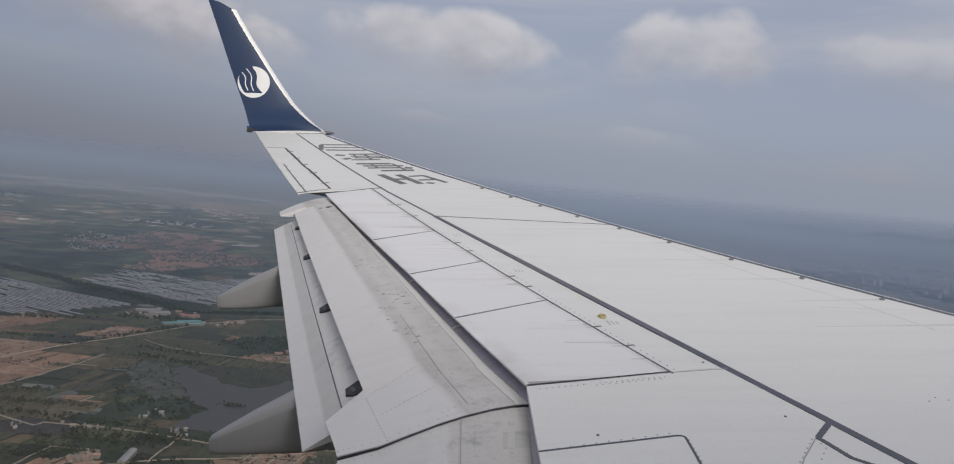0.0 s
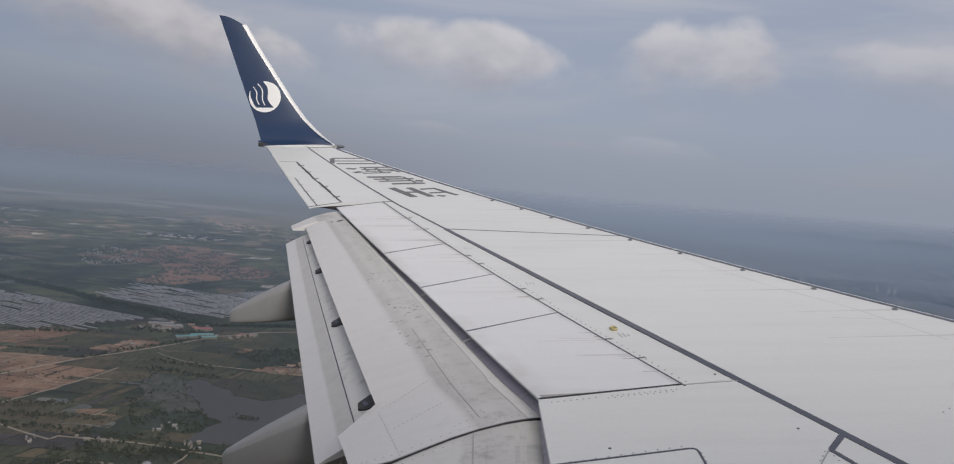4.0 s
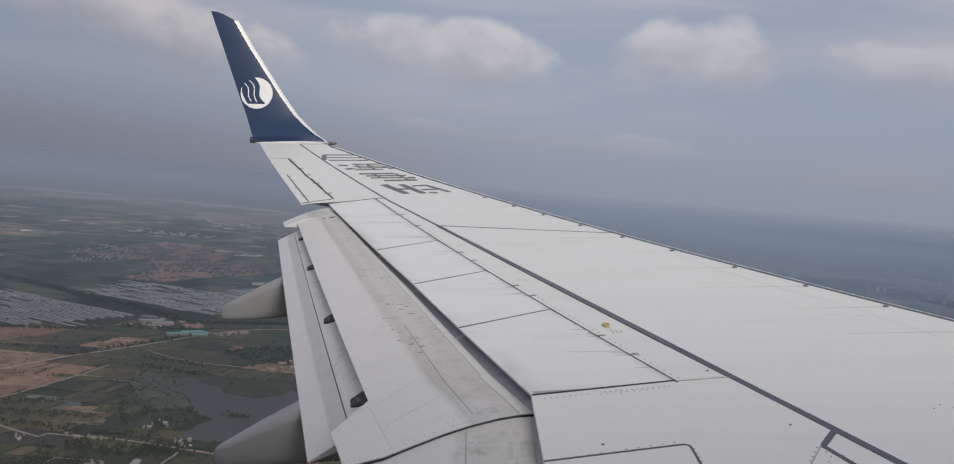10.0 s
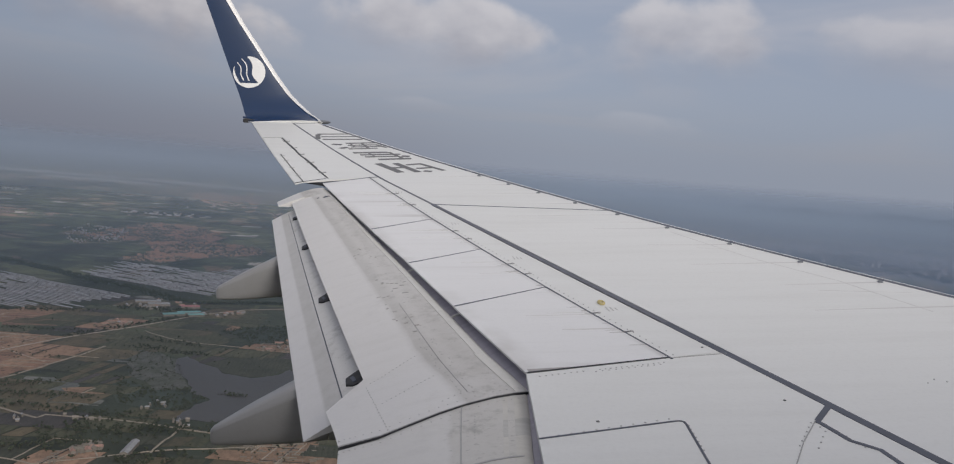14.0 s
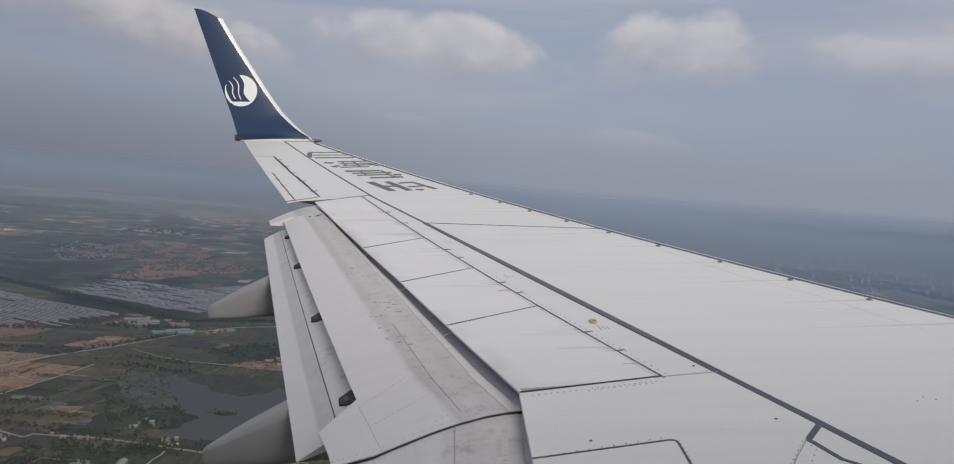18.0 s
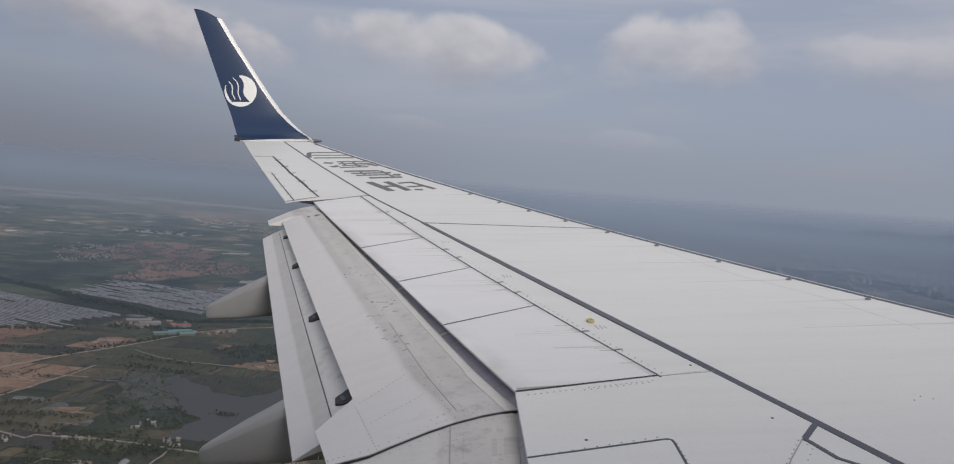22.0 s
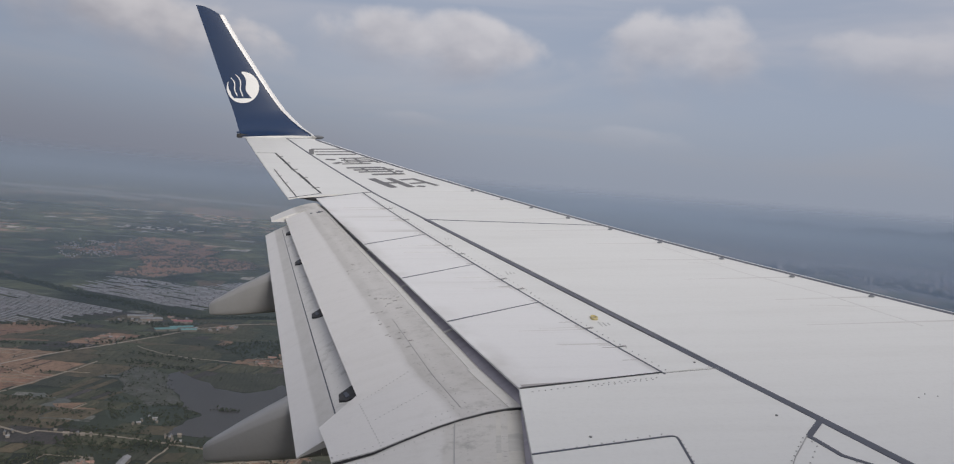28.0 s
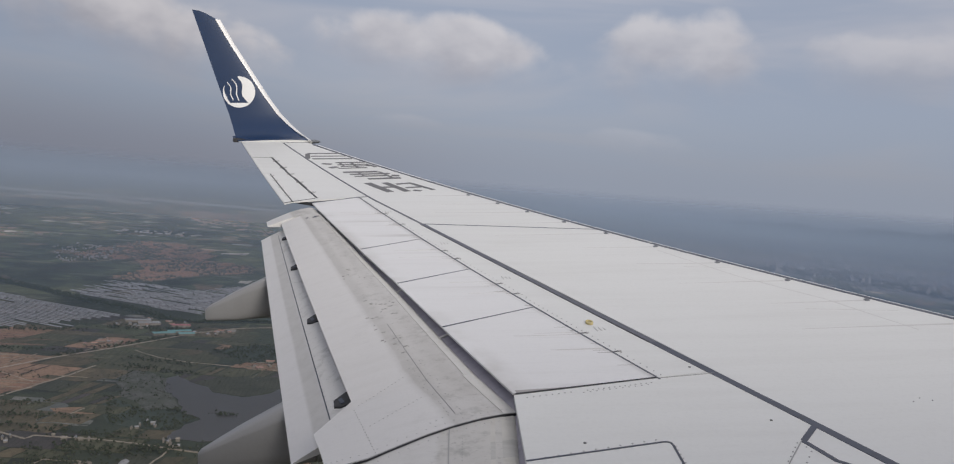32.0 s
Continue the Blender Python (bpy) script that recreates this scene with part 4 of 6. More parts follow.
for f in bm.faces:
    c = f.calc_center_median()
    f.material_index = 1 if c.z - ZT < 0.018 else 0
skin = part("winglet_skin", bm, [NAVY, WHITE], let, "", True)


def on_winglet(u, h, off):
    """A point on the inboard face at a share u of the chord and a height h."""
    i = max(k for k in range(len(CURVE) - 1) if CURVE[k][3] <= h or k == 0)
    a, b = CURVE[i], CURVE[i + 1]
    t = (h - a[3]) / (b[3] - a[3])
    xf, xr, y = [lerp(a[k], b[k], t) for k in range(3)]
    d = Vector((0, b[2] - a[2], b[3] - a[3])).normalized()
    nrm = Vector((0, -d.z, d.y))
    ks = [(0, 0.0), (0.03, 0.55), (0.10, 0.85), (0.3, 1.0), (0.6, 0.75), (0.85, 0.35), (1.0, 0.05)]
    k = np.interp(u, [q[0] for q in ks], [q[1] for q in ks])
    return Vector((lerp(xf, xr, u), y, ZT + h)) + nrm * (0.055 * (xf - xr) * float(k) * 0.5 + off)


def plate_on_winglet(rows_uv, off, thick=0.003):
    grid = [[on_winglet(u, h, off) for u, h in r] for r in rows_uv]
    ni, nj = len(grid), len(grid[0])
    bm = bmesh.new()
    vs = [[bm.verts.new(p) for p in r] for r in grid]
    lo = [[bm.verts.new(p + Vector((0, thick, 0))) for p in r] for r in grid]
    for i in range(ni - 1):
        for j in range(nj - 1):
            bm.faces.new((vs[i][j], vs[i + 1][j], vs[i + 1][j + 1], vs[i][j + 1]))
            bm.faces.new((lo[i][j], lo[i][j + 1], lo[i + 1][j + 1], lo[i + 1][j]))
    bmesh.ops.recalc_face_normals(bm, faces=bm.faces)
    return bm


# pale leading edge cap
secs = []
for i, (xf, xr, y, h) in enumerate(CURVE[:-2]):
    a, b = CURVE[max(i - 1, 0)], CURVE[min(i + 1, len(CURVE) - 1)]
    d = Vector((0, b[2] - a[2], b[3] - a[3])).normalized() if i else Vector((0, 1, 0.2)).normalized()
    nrm = Vector((0, -d.z, d.y))
    th = 0.055 * (xf - xr)
    w = 0.066 / (xf - xr)
    o = Vector((lerp(xf, xr, 0), y, ZT + h))
    secs.append([o + Vector((-w * (xf - xr), 0, 0)) + nrm * (th * 0.5 + 0.006), o + Vector((-0.03, 0, 0)) + nrm * (th * 0.3 + 0.008), o + Vector((0.014, 0, 0)), o + Vector((-0.03, 0, 0)) - nrm * (th * 0.6 + 0.008), o + Vector((-w * (xf - xr), 0, 0)) - nrm * (th + 0.006)])
part("leading_edge_cap", loft(secs), EDGE, let, "pale polished leading edge", True)
# emblem: a white disc shape broken by navy waves
EC, ER = (-10.285, 0.885), 0.275


def emblem_uv(x, h):
    i = max(k for k in range(len(CURVE) - 1) if CURVE[k][3] <= h)
    a, b = CURVE[i], CURVE[i + 1]
    t = (h - a[3]) / (b[3] - a[3])
    xf, xr = lerp(a[0], b[0], t), lerp(a[1], b[1], t)
    return (xf - x) / (xf - xr), h


def emblem(edge_a, edge_b, h0, h1, off, name, mat, n=16):
    rows_uv = []
    for i in range(n + 1):
        h = lerp(h0, h1, i / n)
        a, b = edge_a(h), edge_b(h)
        rows_uv.append([emblem_uv(EC[0] + lerp(a, b, j / 4), EC[1] + h) for j in range(5)])
    part(name, plate_on_winglet(rows_uv, off), mat, let)


disc = lambda h: math.sqrt(max(0.0, ER * ER - h * h))
PURE = paint("emblem_white", (0.78, 0.78, 0.78), (0.66, 0.66, 0.66), 0.3, 0.35)


def curl(heights, places):
    """A flowing line across the emblem, in shares of its radius."""
    def at(h):
        t = h / ER
        return ER * sum(float(np.interp(t + d, heights, places)) for d in (-0.1, -0.05, 0.0, 0.05, 0.1)) / 5
    return at


SAIL = curl((-0.72, -0.5, -0.2, 0.05, 0.33, 0.6, 0.8, 0.96), (0.62, 0.38, 0.17, 0.17, 0.21, 0.16, 0.03, -0.14))
emblem(lambda h: max(-disc(h), min(disc(h), SAIL(h))), disc, -ER * 0.70, ER * 0.995, 0.004, "emblem_sail", PURE, 20)
for line, h0, h1 in ((curl((-0.6, -0.16, 0.15, 0.45, 0.65, 0.84), (0.02, -0.17, -0.14, -0.16, -0.28, -0.5)), -0.56, 0.84), (curl((-0.56, -0.16, 0.05, 0.27, 0.45, 0.63), (-0.33, -0.53, -0.51, -0.50, -0.59, -0.78)), -0.53, 0.62)):
    emblem(lambda h, f=line: f(h) - 0.009, lambda h, f=line: f(h) + 0.009, h0 * ER, h1 * ER, 0.004, "emblem_wave", PURE, 14)
emblem(lambda h: -disc(h), lambda h: -disc(h) + 0.05 * min(1.0, max(0.25, (0.40 * ER - h) / (0.7 * ER))), -0.70 * ER, 0.36 * ER, 0.004, "emblem_rim", PURE, 14)
emblem(lambda h: -disc(h), disc, -ER * 0.995, -ER * 0.70, 0.004, "emblem_hull", PURE, 8)
# tip lights
lamp = thing("tip_light", "dark glazed position light at the wing tip", "light", m=CRAFT)
secs = []
for i in range(7):
    t = i / 6
    r = 0.04 * math.sin(math.pi * (0.08 + 0.86 * t)) + 0.006
    secs.append([S(-8.88 - 0.26 * t, 17.22, -0.006) + Vector((0, r * math.cos(a), 0.8 * r * math.sin(a))) for a in [math.pi * 2 * j / 10 for j in range(10)]])
part("lens", loft(secs), HULL, lamp, "", True)
tail = thing("tail_light", "small black light housing at the winglet foot", "light", m=CRAFT)
secs = []
for x, h, w in ((-10.345, 0.024, 0.03), (-10.335, 0.033, 0.038), (-10.28, 0.035, 0.04), (-10.22, 0.026, 0.034), (-10.13, 0.014, 0.028), (-10.09, 0.006, 0.012)):
    secs.append([Vector((x, 17.27 + w * a, ZT + 0.028 + h * b)) for a, b in ((-1, -1), (1, -1), (1, 1), (-1, 1))])
part("housing", loft(secs), BLACK, tail)
part("lens", box(-10.325, 17.30, ZT + 0.085, 0.05, 0.05, 0.03), NAVY, tail)

# ---- land ----
from mathutils.geometry import tessellate_polygon

NEAR_D, SPAN_D = 2600.0, 2200.0
TOP = Vector((0, 0, ALT))


def far(x, y, z=0.0):
    """Land beyond NEAR_D is drawn in towards the aircraft along the line of sight, as a panorama does, to keep the horizon in reach."""
    d = math.hypot(x, y)
    if d <= NEAR_D:
        return Vector((x, y, z))
    s = (NEAR_D + SPAN_D * (1 - math.exp(-(d - NEAR_D) / SPAN_D))) / d
    return TOP + (Vector((x, y, z)) - TOP) * s


def disc_mesh(name, rings, sectors, height, mat, pull=lambda d: 1.0):
    verts, uvs, faces = [], [], []
    for d in rings:
        for k in range(sectors):
            a = math.pi * 2 * k / sectors
            x, y = d * math.sin(a), d * math.cos(a)
            verts.append(TOP + (far(x, y, height(d)) - TOP) * pull(d))
            uvs.append((x / 1000, y / 1000))
    n = sectors
    for i in range(len(rings) - 1):
        for k in range(n):
            j = (k + 1) % n
            faces.append((i * n + k, i * n + j, (i + 1) * n + j, (i + 1) * n + k))
    me = mesh(name, verts, faces, mat, True)
    lay = me.uv_layers.new(name="land")
    co = np.array(uvs)[np.array([l.vertex_index for l in me.loops])]
    lay.data.foreach_set("uv", co.ravel())
    if me.polygons[0].normal.z < 0:
        me.flip_normals()
    return me


def land_uv(n):
    u = n.tree.nodes.new("ShaderNodeUVMap")
    u.uv_map = "land"
    return u.outputs[0]


def ground_material():
    m, n = material("farmland")
    p = land_uv(n)
    wob = n.noise(p, 1.7, 3.0)
    cells = n.add("ShaderNodeTexVoronoi")
    cells.feature, cells.distance = "F1", "CHEBYCHEV"
    n.feed(cells.inputs["Vector"], n.scaled(p, (5.0, 3.2, 1.0)))
    cells.inputs["Scale"].default_value = 1.0
    tone = n.split(cells.outputs["Color"])
    green = n.mix(tone[0], rgb(0.032, 0.042, 0.030), rgb(0.064, 0.074, 0.044))
    brown = n.mix(tone[2], rgb(0.09, 0.08, 0.06), rgb(0.13, 0.10, 0.075))
    c = n.mix(n.span(tone[1], 0.84, 0.88), green, brown)
    town = n.noise(p, 0.55, 3.0, 0.5)
    speck = n.noise(n.scaled(p, (16.0, 11.0, 1.0)), 3.0, 5.0, 0.75)
    roofs = n.mix(n.span(speck, 0.42, 0.62), rgb(0.05, 0.06, 0.05), rgb(0.23, 0.19, 0.175))
    c = n.mix(n.span(town, 0.54, 0.64), c, roofs)
    c = n.mix(n.span(speck, 0.64, 0.74), c, rgb(0.24, 0.23, 0.22))
    blocks = n.add("ShaderNodeTexVoronoi")
    blocks.feature, blocks.distance = "F1", "CHEBYCHEV"
    n.feed(blocks.inputs["Vector"], n.scaled(p, (9.0, 5.5, 1.0)))
    blocks.inputs["Scale"].default_value = 1.0
    pick = n.split(blocks.outputs["Color"])
    c = n.mix(n.span(pick[0], 0.66, 0.67, 0.0, 0.85), c, rgb(0.022, 0.030, 0.022))
    c = n.mix(n.span(pick[1], 0.975, 0.98, 0.0, 0.85), c, rgb(0.26, 0.25, 0.25))
    c = n.mix(n.span(pick[2], 0.97, 0.975, 0.0, 0.7), c, rgb(0.15, 0.10, 0.08))
    hedge = n.noise(n.scaled(p, (1.0, 1.6, 1.0)), 4.0, 6.0, 0.7, 0.6)
    c = n.mix(n.span(hedge, 0.52, 0.60), c, rgb(0.026, 0.036, 0.026))
    fine = n.noise(p, 60.0, 5.0, 0.7)
    c = n.mix(n.span(fine, 0.3, 0.75, 0.0, 0.45), c, rgb(0.02, 0.025, 0.018))
    strip = n.noise(n.scaled(p, (0.45, 1.0, 1.0)), 1.6, 6.0, 0.75, 0.3)
    c = n.mix(n.span(strip, 0.56, 0.70, 0.0, 0.5), c, rgb(0.24, 0.225, 0.215))
    region = n.noise(n.scaled(p, (1.0, 0.6, 1.0)), 0.9, 6.0, 0.7, 0.5)
    c = n.mix(1.0, c, n.mix(n.span(region, 0.36, 0.62), rgb(0.45, 0.5, 0.5), rgb(1.9, 1.75, 1.6)), "MULTIPLY")
    county = n.noise(n.scaled(p, (1.0, 0.5, 1.0)), 0.28, 5.0, 0.65, 0.4)
    c = n.mix(1.0, c, n.mix(n.span(county, 0.38, 0.62), rgb(0.6, 0.66, 0.66), rgb(1.75, 1.6, 1.5)), "MULTIPLY")
    return finish(m, n, c, 0.95, 0.0, fine, 0.8)


# Haze put into colour: a tinted sheet, more opaque with distance.
def haze_material():
    m, n = material("haze")
    p = land_uv(n)
    length = n.add("ShaderNodeVectorMath", op="LENGTH")
    n.feed(length.inputs[0], p)
    d = length.outputs["Value"]
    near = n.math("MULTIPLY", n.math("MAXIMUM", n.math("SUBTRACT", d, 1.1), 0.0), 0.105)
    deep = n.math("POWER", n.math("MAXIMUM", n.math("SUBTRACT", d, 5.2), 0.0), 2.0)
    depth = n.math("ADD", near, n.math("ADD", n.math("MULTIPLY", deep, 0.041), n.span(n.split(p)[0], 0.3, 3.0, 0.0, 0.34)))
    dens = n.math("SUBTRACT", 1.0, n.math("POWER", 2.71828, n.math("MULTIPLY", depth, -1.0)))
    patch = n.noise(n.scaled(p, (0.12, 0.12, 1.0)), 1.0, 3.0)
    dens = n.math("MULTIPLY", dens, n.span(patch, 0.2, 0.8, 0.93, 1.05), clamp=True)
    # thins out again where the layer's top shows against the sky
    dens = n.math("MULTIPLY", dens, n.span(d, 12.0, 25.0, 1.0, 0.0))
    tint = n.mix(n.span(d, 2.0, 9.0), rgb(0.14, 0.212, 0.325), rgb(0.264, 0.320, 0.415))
    # city side tinted apart, to offset by colour the weaker sun on the sheet
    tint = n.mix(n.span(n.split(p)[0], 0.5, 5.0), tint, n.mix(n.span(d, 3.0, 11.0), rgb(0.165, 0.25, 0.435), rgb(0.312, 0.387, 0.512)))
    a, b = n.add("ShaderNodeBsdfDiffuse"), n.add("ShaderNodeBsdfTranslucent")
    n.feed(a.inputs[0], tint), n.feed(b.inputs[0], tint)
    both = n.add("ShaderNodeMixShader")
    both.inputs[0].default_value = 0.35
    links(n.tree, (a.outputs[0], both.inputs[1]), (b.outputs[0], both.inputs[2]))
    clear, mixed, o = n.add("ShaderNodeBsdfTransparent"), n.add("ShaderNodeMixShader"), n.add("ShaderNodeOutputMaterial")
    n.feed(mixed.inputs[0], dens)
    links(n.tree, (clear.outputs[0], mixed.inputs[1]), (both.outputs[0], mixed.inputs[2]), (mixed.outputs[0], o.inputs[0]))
    return m


RINGS = [30.0, 500.0, 1000.0] + [1000.0 + 100 * i for i in range(1, 17)] + [NEAR_D * 1.03 ** i for i in range(1, 175)]
GROUND = ground_material()
ground = tagged(new("ground", disc_mesh("ground", RINGS, 420, lambda d: 0.0, GROUND)), "flat hazy plain of green and brown fields", "ground", kind="structure")
HZ = [900.0 + 200 * i for i in range(0, 16)] + [4000 * 1.08 ** i for i in range(1, 30)]


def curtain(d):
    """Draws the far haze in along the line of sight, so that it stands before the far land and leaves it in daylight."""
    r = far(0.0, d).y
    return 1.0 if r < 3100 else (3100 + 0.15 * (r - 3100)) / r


haze = tagged(new("haze_layer", disc_mesh("haze_layer", HZ, 160, lambda d: 16.0 + 0.055 * max(0.0, d - 4500.0), haze_material(), curtain)), "blue-grey sheet that paints haze over the land", "haze", kind="structure")


def soil(name, a, b, c, scale=0.02, stripe=0.0, rough=0.95):
    """Field surface: broad blotches, fine grain and, if asked, furrow stripes; each field a little different."""
    m, n = material(name)
    p = coords(n)
    rnd = n.add("ShaderNodeObjectInfo").outputs["Random"]
    place = n.add("ShaderNodeNewGeometry").outputs["Position"]
    broad = n.noise(place, scale, 5.0, 0.65, 0.5)
    middle = n.noise(n.scaled(place, (1.0, 0.55, 1.0)), scale * 2.6, 8.0, 0.72, 0.8)
    fine = n.noise(n.scaled(place, (1.0, 0.5, 1.0)), scale * 9, 6.0, 0.8)
    col = n.mix(n.span(broad, 0.34, 0.66), rgb(*a), rgb(*b))
    col = n.mix(n.span(middle, 0.46, 0.62, 0.0, 0.8), col, rgb(*c))
    col = n.mix(n.span(middle, 0.44, 0.30, 0.0, 0.5), col, rgb(*[min(v * 1.3, 0.8) for v in a]))
    col = n.mix(n.span(fine, 0.48, 0.66, 0.0, 0.6), col, rgb(*[v * 0.75 for v in c]))
    col = n.mix(n.span(fine, 0.36, 0.26, 0.0, 0.6), col, rgb(*[min(v * 1.5, 0.8) for v in a]))
    if stripe:
        x = n.split(p)[0]
        w = n.math("SINE", n.math("ADD", n.math("MULTIPLY", x, 6.283 / stripe), n.math("MULTIPLY", broad, 2.0)))
        col = n.mix(n.math("MULTIPLY", n.span(w, 0.2, 0.95), 0.45), col, rgb(*[v * 0.55 for v in a]))
    bush = n.noise(place, scale * 4.5, 3.0, 0.8)
    col = n.mix(n.span(bush, 0.63, 0.68, 0.0, 0.7), col, rgb(*[v * 0.5 for v in c]))
    col = n.mix(1.0, col, n.mix(rnd, rgb(0.80, 0.82, 0.80), rgb(1.16, 1.14, 1.14)), "MULTIPLY")
    return finish(m, n, col, rough, 0.0, fine, 0.4)


TAN = soil("bare_tan_earth", (0.245, 0.155, 0.106), (0.195, 0.128, 0.09), (0.12, 0.082, 0.056), 0.02)
RUST = soil("reddish_earth", (0.215, 0.122, 0.082), (0.17, 0.10, 0.072), (0.10, 0.075, 0.055), 0.025)
OLIVE = soil("dry_olive_grass", (0.098, 0.078, 0.048), (0.07, 0.061, 0.038), (0.046, 0.044, 0.03), 0.012)
CROP = soil("green_crop", (0.054, 0.058, 0.034), (0.070, 0.069, 0.041), (0.037, 0.040, 0.026), 0.015, 14.0)
DEEP = soil("dark_green_crop", (0.034, 0.039, 0.027), (0.043, 0.046, 0.032), (0.025, 0.029, 0.021), 0.015, 9.0)
SLATE = soil("grey_shade_cloth", (0.076, 0.071, 0.078), (0.058, 0.056, 0.062), (0.045, 0.05, 0.05), 0.02, 11.0, 0.7)
UMBER = soil("dark_ploughed_earth", (0.06, 0.052, 0.05), (0.045, 0.042, 0.042), (0.03, 0.03, 0.03), 0.02, 8.0)
TRACK = soil("pale_dirt_track", (0.30, 0.255, 0.205), (0.23, 0.195, 0.16), (0.18, 0.16, 0.13), 0.05)
ASPHALT = soil("worn_asphalt", (0.13, 0.125, 0.12), (0.10, 0.10, 0.10), (0.07, 0.07, 0.07), 0.05)
RIVER = finish(*(lambda m, n: (m, n, n.mix(n.noise(coords(n), 0.004, 4.0), rgb(0.20, 0.205, 0.21), rgb(0.10, 0.10, 0.10)), 0.6))(*material("silty_river")))
WATER = finish(*(lambda m, n: (m, n, n.mix(n.noise(coords(n), 0.02, 5.0), rgb(0.042, 0.042, 0.042), rgb(0.058, 0.056, 0.053)), 0.38, 0.0, n.noise(coords(n), 0.2, 4.0), 0.12))(*material("murky_pond_water")))
next(q for q in WATER.node_tree.nodes if q.type == "BSDF_PRINCIPLED").inputs["Specular IOR Level"].default_value = 0.15
MARSH = soil("marsh_scrub", (0.05, 0.056, 0.044), (0.075, 0.076, 0.072), (0.026, 0.034, 0.024), 0.03)
LEAF = soil("tree_leaves", (0.036, 0.044, 0.028), (0.046, 0.054, 0.034), (0.026, 0.032, 0.022), 0.2)
BARK = soil("tree_bark", (0.09, 0.07, 0.05), (0.07, 0.055, 0.04), (0.04, 0.035, 0.03), 0.8)
FILM = soil("greenhouse_film", (0.27, 0.262, 0.28), (0.225, 0.22, 0.237), (0.15, 0.15, 0.168), 0.06, 0.0, 0.35)
PLASTER = soil("village_plaster", (0.22, 0.195, 0.17), (0.18, 0.163, 0.145), (0.15, 0.137, 0.122), 0.3)
TILE = soil("clay_roof_tiles", (0.34, 0.205, 0.165), (0.28, 0.175, 0.145), (0.17, 0.12, 0.10), 0.3)
CONCRETE = soil("pale_city_concrete", (0.35, 0.355, 0.38), (0.26, 0.265, 0.285), (0.17, 0.17, 0.19), 0.02)
CITY_ROOF = soil("grey_city_roofs", (0.135, 0.135, 0.14), (0.105, 0.107, 0.113), (0.085, 0.087, 0.094), 0.03)
SHEET = soil("pale_metal_roofing", (0.25, 0.25, 0.255), (0.21, 0.212, 0.222), (0.16, 0.165, 0.175), 0.1, 2.0, 0.5)
BLUE = soil("blue_metal_roofing", (0.055, 0.17, 0.34), (0.06, 0.15, 0.30), (0.05, 0.11, 0.2), 0.1, 2.0, 0.5)
YARD = soil("trodden_village_earth", (0.10, 0.085, 0.07), (0.06, 0.062, 0.05), (0.034, 0.04, 0.03), 0.014)
TEAL = soil("teal_metal_roofing", (0.12, 0.27, 0.27), (0.10, 0.23, 0.24), (0.08, 0.17, 0.18), 0.1, 2.0, 0.5)
PINK = soil("faded_red_roofing", (0.36, 0.13, 0.14), (0.30, 0.12, 0.12), (0.22, 0.09, 0.09), 0.1, 2.0, 0.5)
WOOD = soil("far_wooded_slope", (0.028, 0.040, 0.032), (0.038, 0.05, 0.038), (0.02, 0.028, 0.022), 0.004)


def inside(poly, x, y):
    hit = False
    for (x0, y0), (x1, y1) in zip(poly, poly[1:] + poly[:1]):
        if (y0 > y) != (y1 > y) and x < (x1 - x0) * (y - y0) / (y1 - y0) + x0:
            hit = not hit
    return hit


